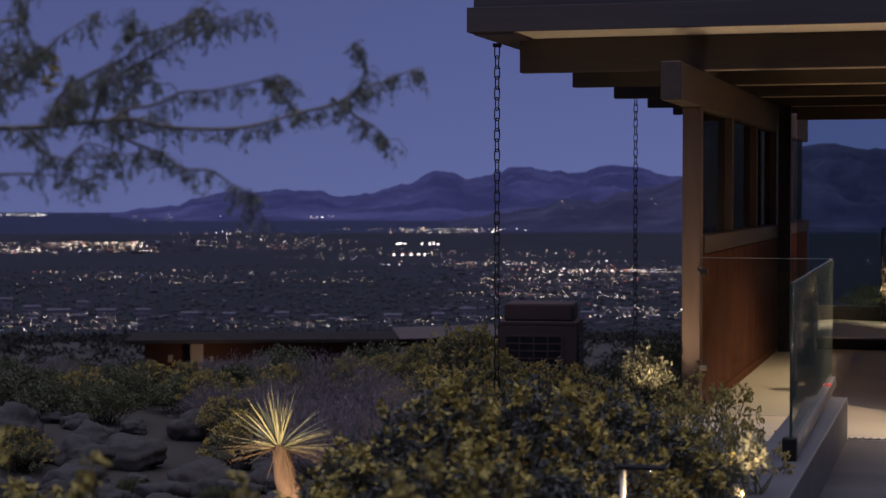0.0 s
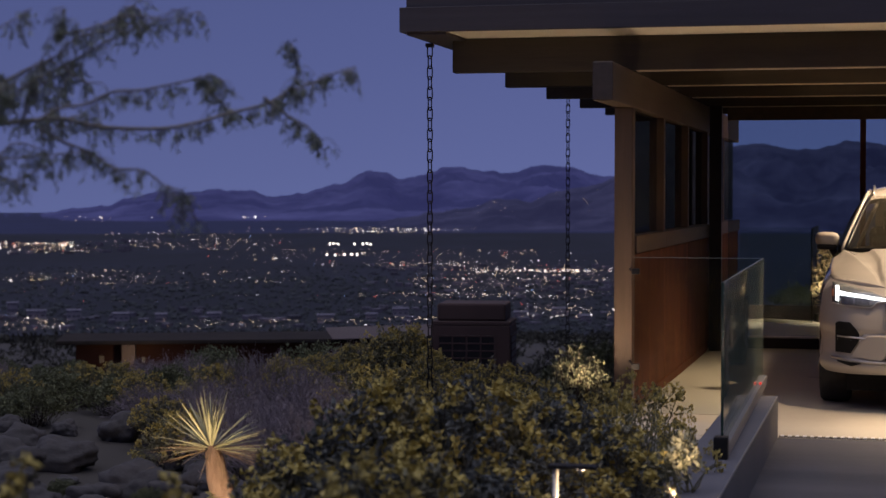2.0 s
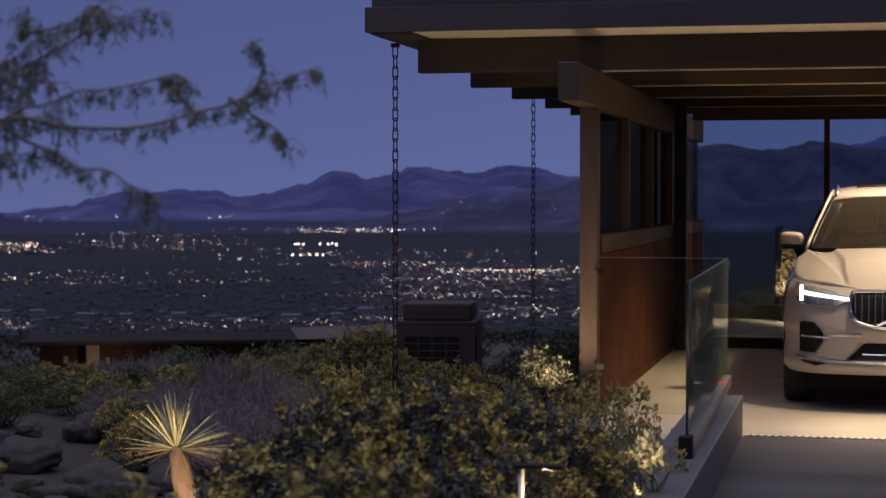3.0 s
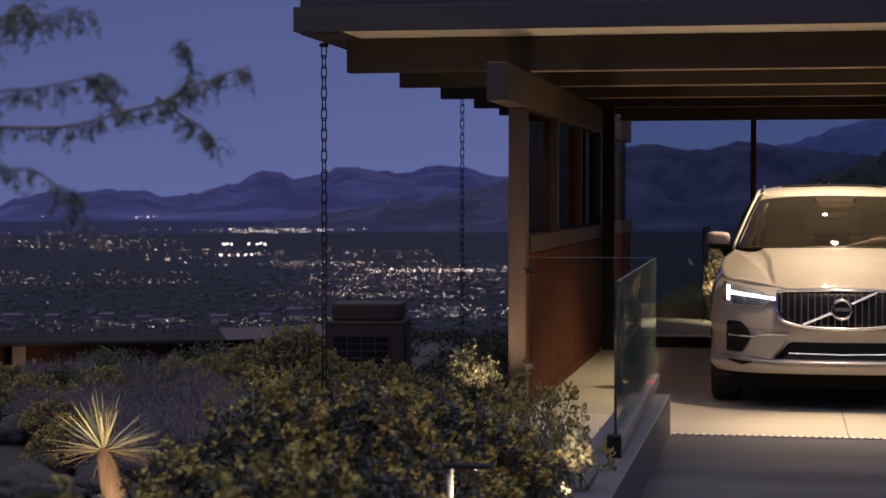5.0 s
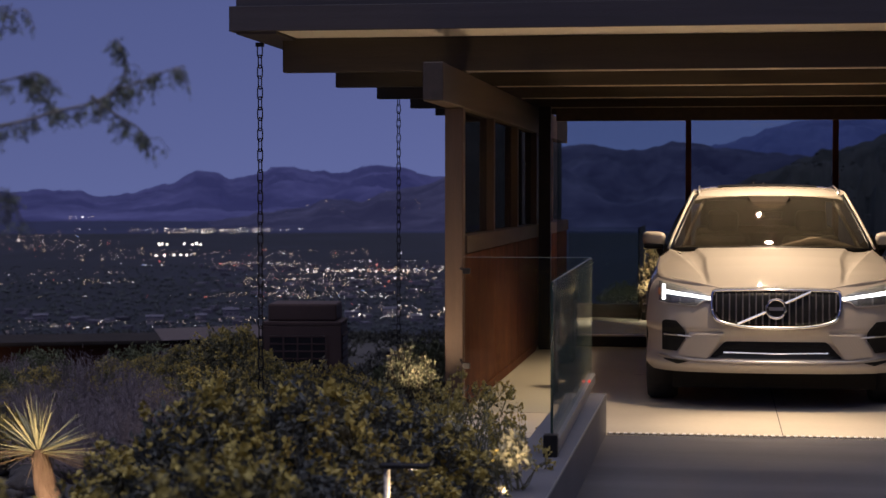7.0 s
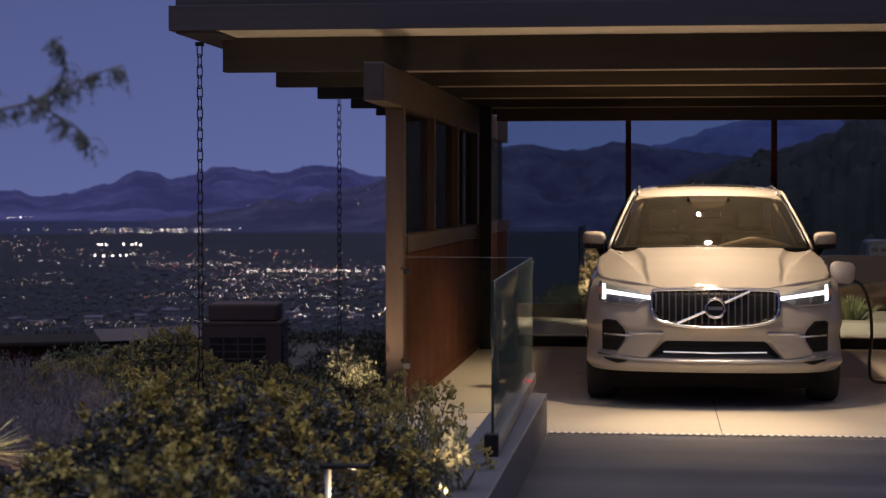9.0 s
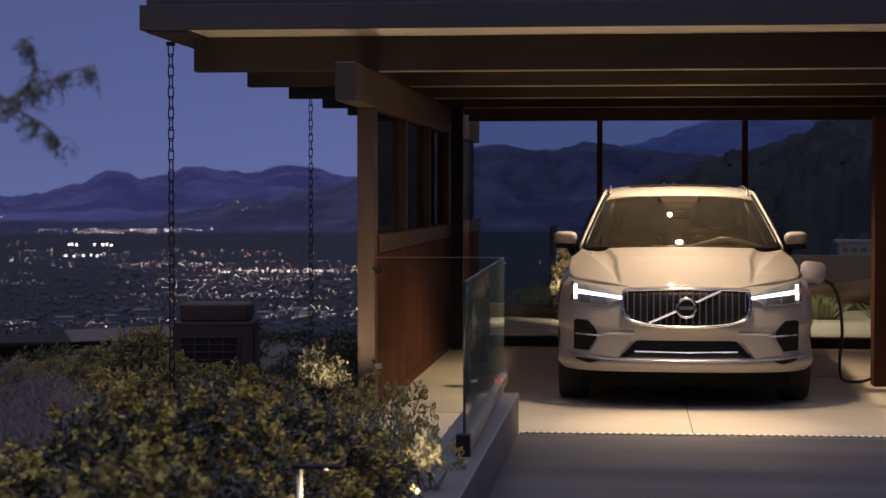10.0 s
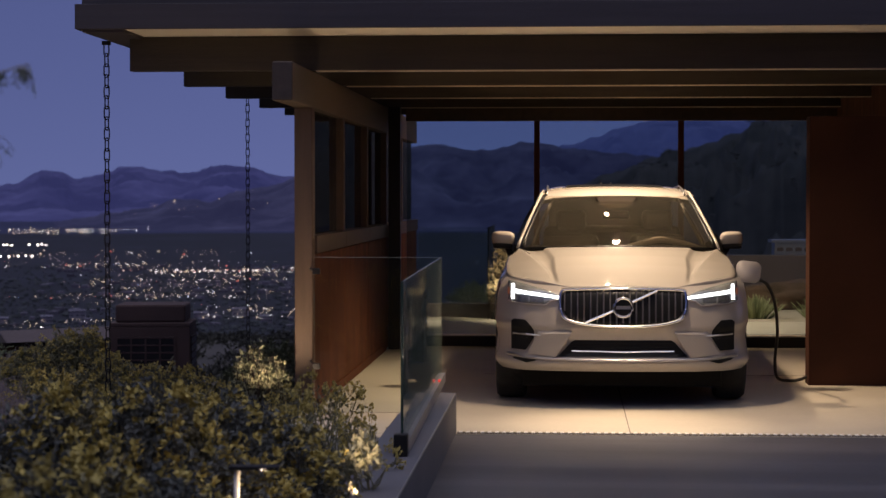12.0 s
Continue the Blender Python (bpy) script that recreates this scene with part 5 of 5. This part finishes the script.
def boulder(rng, x, y, s, flat=0.7):
    bm = bmesh.new()
    bmesh.ops.create_icosphere(bm, subdivisions=4, radius=1.0)
    seed = Vector((rng.uniform(0, 50), rng.uniform(0, 50), 0))
    sx, sy = rng.uniform(0.8, 1.3), rng.uniform(0.8, 1.2)
    for v in bm.verts:
        d = 1 + 0.42 * noise.noise(v.co * 1.2 + seed) + 0.16 * noise.noise(v.co * 2.9 + seed) + 0.09 * noise.noise(v.co * 6 + seed) + 0.05 * noise.noise(v.co * 14 + seed)
        v.co = Vector((v.co.x * d * sx, v.co.y * d * sy, v.co.z * d * flat)) * s
    ob = link("boulder", bm, M_ROCK, smooth=True)
    ob.location = (x, y, ground_z(x, y) + s * flat * 0.35)
    tagged(ob, "rounded grey granite boulder half sunk in the soil", "boulder", "garden boulders")


def boulders():
    rng = random.Random(4)
    spots = [(-28.0, 11.3, 0.23), (-26.9, 11.1, 0.12), (-25.9, 11.9, 0.20), (-25.0, 11.2, 0.16), (-24.0, 11.4, 0.20), (-26.6, 12.5, 0.27), (-22.8, 12.5, 0.30), (-24.4, 10.6, 0.16), (-23.2, 10.4, 0.22),
             (-21.9, 11.1, 0.18), (-20.9, 12.3, 0.27), (-29.4, 11.7, 0.24), (-27.4, 12.3, 0.16), (-25.2, 13.3, 0.30), (-19.2, 12.9, 0.22), (-28.8, 14.1, 0.32), (-23.4, 14.3, 0.27), (-22.2, 10.3, 0.11), (-25.6, 10.5, 0.11), (-27.6, 10.7, 0.14)]
    for az, r, s in spots:
        a = radians(az)
        boulder(rng, r * math.sin(a), r * math.cos(a), s * 0.72)
    for _ in range(30):
        a, r = radians(rng.uniform(-30, -19.5)), rng.uniform(10.6, 14.8)
        boulder(rng, r * math.sin(a), r * math.cos(a), rng.uniform(0.07, 0.18), rng.uniform(0.55, 0.8))


def yucca():
    rng = random.Random(11)
    az, r = radians(-20.8), 10.0
    x, y = r * math.sin(az), r * math.cos(az)
    top = 0.205
    ob = thing("yucca", "yucca with a shaggy trunk and pale spiky crown, lit warm", "yucca", (x, y, 0))
    tb = bmesh.new()
    tube([(0.19, 0, -0.42), (0.125, 0, -0.14), (0.085, 0, -0.04), (0.05, 0, 0.05), (0.035, 0, 0.12), (0.025, 0, top + 0.02)], 0.085, 16, tb, taper=0.036)
    part("trunk", tb, M_BARK, ob, smooth=True)
    sb = bmesh.new()
    for _ in range(420):
        a = rng.uniform(0, math.tau)
        z = rng.uniform(-0.2, top)
        rad = 0.040 + 0.075 * (top - z)
        cx = 0.025 + 0.11 * ((top - z) / 0.33) ** 1.3
        p = Vector((cx + rad * math.cos(a), rad * math.sin(a), z))
        d = Vector((math.cos(a) * 0.12 + 0.25, math.sin(a) * 0.12, -1)).normalized()
        leaf(sb, p, d, Vector((math.cos(a), math.sin(a), 0)), 0.010, rng.uniform(0.05, 0.11))
    part("dry_leaves", sb, M_BARK, ob, "dry brown leaf skirt")
    lb, db = bmesh.new(), bmesh.new()
    for k in range(134):
        a = rng.uniform(0, math.tau)
        low = k >= 98
        el = radians(rng.uniform(-16, 8) if low else 2 + 82 * rng.random() ** 1.3)
        length = (rng.uniform(0.18, 0.30) if low else rng.uniform(0.20, 0.31)) * (1 + 0.32 * math.cos(el))
        d = Vector((math.cos(a) * math.cos(el), math.sin(a) * math.cos(el), math.sin(el)))
        base = Vector((0.02, 0, top)) + d * 0.02
        side = d.cross(Vector((0, 0, 1)))
        side = side.normalized() if side.length > 1e-3 else Vector((1, 0, 0))
        up = side.cross(d)
        w = rng.uniform(0.0034, 0.0062)
        sag = -0.14 * length * math.cos(el) * rng.uniform(0.0, 1.3)
        out = db if low else lb
        rows = []
        for q, ww in ((0, 0.8), (0.35, 1.0), (0.7, 0.8), (1.0, 0.06)):
            c = base + d * (length * q) + Vector((0, 0, sag * q * q))
            rows.append([out.verts.new(c - side * w * ww), out.verts.new(c - up * w * 0.5 * ww), out.verts.new(c + side * w * ww)])
        for A, B in zip(rows, rows[1:]):
            out.faces.new((A[0], A[1], B[1], B[0]))
            out.faces.new((A[1], A[2], B[2], B[1]))
    part("dry_crown", db, M_DRYBLADE, ob, "older straw-brown lower leaves")
    part("crown", lb, M_YUCCA, ob, "pale stiff pointed leaves")


M_BRANCH = foliage_material("grey_branch_bark", (0.26, 0.23, 0.20), (0.17, 0.15, 0.13), 0.3, 0.9)
M_FEATHER = foliage_material("feathery_leaf", (0.26, 0.28, 0.19), (0.17, 0.19, 0.125), 0.4)


def tree_branches():
    """Hanging feathery branches of a near tree whose trunk stands outside the view."""
    rng = random.Random(17)
    ob = thing("mesquite_tree", "feathery desert tree with drooping dark branches", "tree", (-3.4, 3.2, -0.12))
    base = ob.matrix_world.translation
    tb, lb, yb = bmesh.new(), bmesh.new(), bmesh.new()
    D = 4.8

    def at(az, el, r=D):
        return from_heading(az, el, r) - base

    tube([(0, 0, -0.05), (0.05, 0.1, 0.9), (0.15, 0.1, 1.5), (0.2, 0.05, 2.1), (0.25, 0, 2.9)], 0.09, 10, tb, taper=0.05)
    low_limbs = [[(-29.26, 2.14), (-27.52, 2.27), (-25.44, 2.43), (-24.66, 2.52), (-23.53, 2.29), (-21.8, 2.31), (-20.58, 2.43), (-19.71, 2.69), (-18.67, 3.04), (-17.98, 3.3), (-17.11, 3.73), (-16.24, 4.08), (-15.86, 4.17)],
        [(-25.44, 2.43), (-24.75, 2.86), (-24.05, 3.0), (-23.18, 3.3), (-22.32, 3.47), (-21.1, 3.7), (-20.23, 3.91), (-19.8, 3.56)],
        [(-20.49, 3.73), (-20.06, 3.12), (-19.54, 2.73)],
        [(-18.15, 3.21), (-17.72, 3.73), (-17.66, 4.43), (-17.89, 4.91)],
        [(-18.67, 3.21), (-17.98, 2.69), (-17.28, 2.26), (-17.07, 1.82)],
        [(-28.22, 2.26), (-27.35, 1.56), (-26.66, 1.39), (-24.92, 1.44), (-23.88, 1.56)],
        [(-25.44, 2.34), (-24.75, 1.91), (-23.88, 1.56), (-23.18, 1.04), (-22.32, 0.95), (-21.62, 0.52), (-21.1, 0.26), (-20.75, -0.43)]]
    high_limbs = [[(-29.26, 0.78), (-28.05, 0.92), (-26.83, 0.78), (-26.05, 0.64)],
        [(-27.18, 2.43), (-26.83, 3.21), (-25.96, 3.91), (-24.92, 4.34), (-24.23, 4.95), (-22.84, 5.29), (-20.93, 5.9)],
        [(-26.66, 2.43), (-26.31, 3.12), (-25.44, 3.73), (-24.05, 4.43), (-23.01, 5.03), (-21.8, 5.47), (-20.58, 5.82)],
        [(-29.26, 3.39), (-28.57, 3.91), (-27.52, 4.34), (-26.66, 5.12), (-25.61, 5.82)],
        [(-25.88, 2.52), (-25.53, 3.39), (-24.75, 3.91), (-24.05, 4.17)],
        [(-28.22, 4.43), (-28.05, 5.29), (-27.96, 6.34)],
        [(-29.26, 2.0), (-28.74, 3.21), (-28.22, 3.73), (-27.52, 4.25)],
        [(-24.92, 4.95), (-23.53, 5.38), (-22.32, 6.16)]]
    limbs = [[(a - 0.4, e - 0.25) for a, e in limb] for limb in low_limbs + high_limbs]
    boughs = len(limbs)
    # side shoots that leave the limbs
    for k in range(22):
        limb = limbs[rng.choice((0, 1, 5, 6, 7, 8, 8, 9, 9, 10, 10, 12, 13, 14, 14))]
        i = rng.randrange(min(3, len(limb) - 1))
        t = rng.random()
        a0, e0 = (limb[i][j] + (limb[i + 1][j] - limb[i][j]) * t for j in (0, 1))
        turn, length = radians(rng.uniform(-60, 62)), rng.uniform(0.6, 1.7)
        bend = radians(rng.uniform(-45, 25))
        shoot = [(a0, e0)]
        for j in range(3):
            a0 += math.cos(turn + bend * j) * length / 3
            e0 += math.sin(turn + bend * j) * length / 3
            shoot.append((a0, e0))
        limbs.append(shoot)
    for n, limb in enumerate(limbs):
        depth = rng.uniform(-0.22, 0.3)
        if limb[0][0] < -28:
            limb = [(-30.6, limb[0][1] - 0.15)] + limb
        pts = [at(a, e + rng.uniform(-0.06, 0.06), D + depth) for a, e in limb]
        line = [Vector(p) for p in dense([tuple(p) for p in pts], False, 6)]
        strand(tb, line, 0.0075 if n == 0 else 0.0046 if n < boughs else 0.003, 0.0014)
        for i, p in enumerate(line):
            t = i / len(line)
            for _ in range(rng.choice((0, 1, 2, 2) if n < boughs else (0, 0, 1, 1)) if t > 0.12 else 1):
                d = rand_dir(rng)
                d.z = -abs(d.z) * 0.8
                l = rng.uniform(0.022, 0.055) * (1.25 if t > 0.8 else 1)
                q = p + d * l + Vector((0, 0, -0.5 * l))
                strand(tb, [p, p + d * l * 0.6, q], 0.0012, 0.0007)
                for k in range(9):
                    c = p.lerp(q, rng.random())
                    dd = (rand_dir(rng) * 0.8 + Vector((0, 0, -0.9))).normalized()
                    leaf(lb, c, dd, rand_dir(rng), 0.0044, rng.uniform(0.013, 0.029))
            if t > 0.3 and rng.random() < 0.06:
                for k in range(26):
                    c = p + rand_dir(rng) * 0.02 + Vector((0, 0, -0.015))
                    leaf(lb, c, (rand_dir(rng) + Vector((0, 0, -0.7))).normalized(), rand_dir(rng), 0.005, rng.uniform(0.014, 0.028))
    for az, el in ((-27.35, 3.85), (-27.4, 3.7), (-27.6, 3.35), (-27.5, 3.25)):
        for _ in range(14):
            leaf(yb, at(az, el) + rand_dir(rng) * 0.012, rand_dir(rng), rand_dir(rng), 0.012, 0.016)
    part("trunk", tb, M_BRANCH, ob)
    part("foliage", lb, M_FEATHER, ob)["kind"] = "stuff"
    part("bloom", yb, M_FLOWER, ob, "few yellow flowers")["kind"] = "stuff"


def rain_chain(x, y, top, bottom, label, link_h=0.085):
    ob = thing("rain_chain", label, "chain", (x, y, top), "rain chains")
    wire, w = 0.005, 0.0185
    meshes = []
    for turn in (0, 1):
        pts = []
        for k in range(20):
            a = k * math.tau / 20
            u, v = math.cos(a) * w, math.sin(a) * w
            v += math.copysign(link_h / 2 - w + 0.006, v) if abs(v) > 1e-9 else 0
            pts.append((u, 0, v) if turn == 0 else (u * 0.45, u * 0.9, v))
        bm = tube(pts, wire, 6, closed=True)
        me = bpy.data.meshes.new("link")
        for f in bm.faces:
            f.smooth = True
        bm.to_mesh(me)
        bm.free()
        me.materials.append(M_STEEL)
        meshes.append(me)
    n = int((top - bottom) / (link_h - 0.006))
    for k in range(n):
        o = new("link", meshes[k % 2])
        o.parent = ob
        o.location = (0, 0, -link_h / 2 - 0.02 - k * (link_h - 0.008))
    part("bracket", box(-0.03, 0.03, -0.02, 0.02, -0.03, 0.0, 0.003), M_STEEL, ob)


PATH_X, PATH_Y = -1.16, 6.497


def path_light():
    ob = thing("path_light", "slim garden path light with a flat dark arm", "path light", (PATH_X, PATH_Y, 0))
    part("post", tube([(0, 0, -0.15), (0, 0, 0.585)], 0.011, 12), M_LITPOST, ob, "pale metal post lit by its own lamp", True)
    part("arm", box(-0.025, 0.15, -0.03, 0.03, 0.592, 0.606, 0.003), M_STEEL, ob, "dark flat arm")


M_LITPOST = material("brushed_pale_metal", (0.62, 0.58, 0.52), (0.52, 0.48, 0.42), 0.4, metal=0.4, scale=20, bump=0.05)


def chimney():
    r, a = 22.0, radians(-12.62)
    x, y = r * math.sin(a), r * math.cos(a)
    ob = thing("chimney", "brown stucco flue housing with a dark louvred grille", "chimney", (x, y, -0.05), turn=6)
    part("shaft", box(-0.46, 0.46, -0.4, 0.4, -1.6, 0.09, 0.01), M_FLUE, ob)
    part("cap", box(-0.46, 0.46, -0.4, 0.4, 0.093, 0.14, 0.01), M_FLUE, ob)
    part("hood", box(-0.40, 0.40, -0.34, 0.34, 0.142, 0.345, 0.025), M_FLUE, ob)
    grille = part("grille", box(-0.37, 0.28, -0.412, -0.402, -0.40, -0.02), M_STEEL, ob, "dark louvred opening")
    for k in range(5):
        z = -0.03 - 0.085 * k
        part("louvre", box(-0.38, 0.29, -0.425, -0.413, z - 0.008, z + 0.008), M_FLUE, grille)
    for k in range(5):
        xx = -0.375 + 0.165 * k
        part("bar", box(xx - 0.01, xx + 0.01, -0.428, -0.426, -0.41, -0.015), M_FLUE, grille)
    side = part("grille", box(0.462, 0.47, -0.32, 0.3, -0.40, -0.02), M_STEEL, ob, "dark louvred opening")
    for k in range(5):
        z = -0.03 - 0.085 * k
        part("louvre", box(0.471, 0.48, -0.33, 0.31, z - 0.008, z + 0.008), M_FLUE, side)


M_FLUE = material("red_brown_stucco", (0.078, 0.045, 0.039), (0.05, 0.03, 0.027), 0.9, scale=2, fine=60, bump=0.3)


def neighbour_house():
    r, a = 42.0, radians(-19.3)
    x, y = r * math.sin(a), r * math.cos(a)
    z = EYE_Z - r * 0.0765
    ob = thing("house", "low neighbouring house with a wide flat roof", "house", (x, y, z), turn=20)
    part("roof", box(-4.3, 3.6, -1.6, 0.7, 0.0, 0.09, 0.02), M_SLATE, ob)
    part("wall", box(-3.9, 3.4, -1.2, 0.5, -2.6, -0.002), M_BOX, ob)
    part("wing_roof", grid(lambda u, v: (1.6 + 3.4 * u, -2.0 + 3.6 * v, 0.11 + 0.08 * u), 6, 6), M_STUCCO, ob)
    part("pier", box(-2.9, -2.62, -1.6, -1.21, -2.6, -0.003), M_WOOD_Z, ob, "lit timber pier")
    part("window", box(-3.40, -3.30, -1.23, -1.201, -0.42, -0.27), M_HOUSE_GLOW, ob, "small lit window")
    part("wall_light", box(-2.5, -2.42, -1.3, -1.201, -0.42, -0.3, 0.01), M_HOUSE_GLOW, ob, "small glowing wall light")
    spot = ob.matrix_basis @ Vector((-2.55, -2.3, -0.4))
    lamp("porch_lamp", "POINT", 9, WARM, pose(*spot), size=0.05)


M_SLATE = material("dull_roofing", (0.040, 0.032, 0.027), (0.022, 0.018, 0.016), 0.9, scale=2, bump=0.1, spec=0.1)
M_HOUSE_GLOW = glow_material("lit_window", (1.0, 0.62, 0.28), 0.035)


def terrace():
    """What stands on the terrace behind the carport."""
    rng = random.Random(9)
    structure("garden_bed", grid(lambda u, v: (-1.9 + 6.5 * u, 21.41 + 5.0 * v, 0.10 + 0.05 * v + 0.02 * noise.noise(Vector((u * 9, v * 9, 0))) - (0.3 * min(1, max(0, v * 5 - 0.8)) if u < 0.3 else 0)), 30, 24), M_GRAVEL, "pale gravel bed behind the patio", "gravel")
    structure("garden_wall", box(0.9, 5.0, 26.4, 26.7, -0.2, 0.71), M_STUCCO, "low dark stucco garden wall behind the gravel", "wall")
    structure("garden_wall_low", box(-1.9, 0.05, 22.26, 22.42, -0.3, 0.256), M_STUCCO, "knee-high dark stucco wall edging the gravel bed", "wall")
    v = thing("garden_vent", "pale louvred box on the garden wall", "vent", (3.32, 26.9, 0.755))
    part("body", box(-0.35, 0.6, 0, 0.4, -0.8, 0.12), M_SATIN, v)
    part("lid", box(-0.4, 0.65, -0.05, 0.45, 0.122, 0.16), M_SATIN, v)
    for k in range(7):
        part("slot", box(-0.32 + 0.13 * k, -0.23 + 0.13 * k, -0.012, -0.002, 0.0, 0.05), M_STUCCO, v)
    bm = bmesh.new()
    bmesh.ops.create_icosphere(bm, subdivisions=4, radius=1.0)
    for q in bm.verts:
        d = 1 + 0.34 * noise.noise(q.co * 1.4 + Vector((3, 8, 0))) + 0.28 * noise.noise(q.co * 3.4) + 0.16 * noise.noise(q.co * 8) + 0.09 * noise.noise(q.co * 17)
        q.co = Vector((q.co.x * d * 0.80, q.co.y * d * 0.5, q.co.z * d * 0.30))
    ob = link("boulder", bm, M_WARMROCK, smooth=True)
    ob.location = (2.86, 23.9, 0.17)
    tagged(ob, "broad reddish brown boulder on the gravel bed", "boulder", "garden boulders")
    for x, y, s in ((2.22, 22.1, 1.0), (2.98, 22.2, 0.9)):
        p = thing("succulent", "pale green upright succulent clump on gravel", "succulent", (x, y, 0.10), "succulents")
        bm = bmesh.new()
        for _ in range(170):
            a, t = rng.uniform(0, math.tau), rng.random() * 1.35
            d = Vector((math.cos(a) * t, math.sin(a) * t, 1.15)).normalized()
            b = Vector((math.cos(a) * 0.12 * t, math.sin(a) * 0.12 * t, 0))
            tube([b, b + d * 0.13 * s, b + d * rng.uniform(0.17, 0.30) * s], 0.0085, 5, bm, taper=0.004)
        part("foliage", bm, M_SUCC, p)["kind"] = "stuff"
    b = bush("climber", "tall leafy climbing plant lit from below behind glass", "plant", rng, 0.20, 0.98, 70, 900, 0.05, (M_TWIG_DARK, M_CLIMBER, M_FLOWER))
    b.location = (-0.72, 22.0, 0.08)
    b = bush("green_shrub", "dark shrub behind the glass railing", "shrub", rng, 0.7, 0.85, 90, 1800, 0.06, (M_TWIG_DARK, M_LEAF_GREEN, M_FLOWER))
    b.location = (-1.25, 25.2, -0.05)
    b.scale = (0.6, 0.6, 0.5)
    u = thing("uplight", "small black garden uplight on the patio", "garden light", (-0.83, 21.55, 0.12))
    part("body", tube([(0, 0, 0.0), (0.0, 0, 0.09)], 0.045, 12), M_STEEL, u)


M_CLIMBER = foliage_material("russet_leaf", (0.34, 0.26, 0.15), (0.24, 0.17, 0.10), 0.4)
M_GRAVEL = material("pale_gravel", (0.46, 0.40, 0.32), (0.30, 0.25, 0.19), 0.95, scale=14, fine=70, bump=0.8)
M_WARMROCK = material("brown_boulder", (0.10, 0.056, 0.036), (0.035, 0.022, 0.015), 0.9, scale=5, fine=25, bump=0.8)
M_SUCC = foliage_material("pale_succulent", (0.28, 0.30, 0.17), (0.20, 0.22, 0.12), 0.3)

slope_scrub()
garden_bushes()
boulders()
yucca()
tree_branches()
rain_chain(-3.354, 13.46, 2.682, 0.0, "dark iron rain chain hanging from the roof edge")
rain_chain(-3.346, 19.45, 2.682, -0.9, "dark iron rain chain hanging from the rear roof edge")
path_light()
chimney()
neighbour_house()
terrace()

# small warm garden uplights
lamp("uplight_yucca", "SPOT", 52, WARM, look((-3.28, 8.55, -0.08), (-3.49, 9.37, 0.25)), size=0.03, cone=70, blend=0.6)
lamp("uplight_kerb", "SPOT", 13, WARM, look((-0.90, 7.80, 0.29), (-0.88, 8.14, 0.50)), size=0.02, cone=46, blend=0.7)
lamp("uplight_post", "SPOT", 48, WARM, look((-2.0, 12.5, 0.08), (-1.99, 13.2, 1.7)), size=0.02, cone=108, blend=0.6)
lamp("path_lamp", "POINT", 1.2, WARM, pose(PATH_X + 0.09, PATH_Y, 0.575), size=0.015)
lamp("uplight_climber", "SPOT", 70, WARM, look((-0.83, 21.5, 0.24), (-0.72, 22.0, 0.9)), size=0.02, cone=80, blend=0.6)
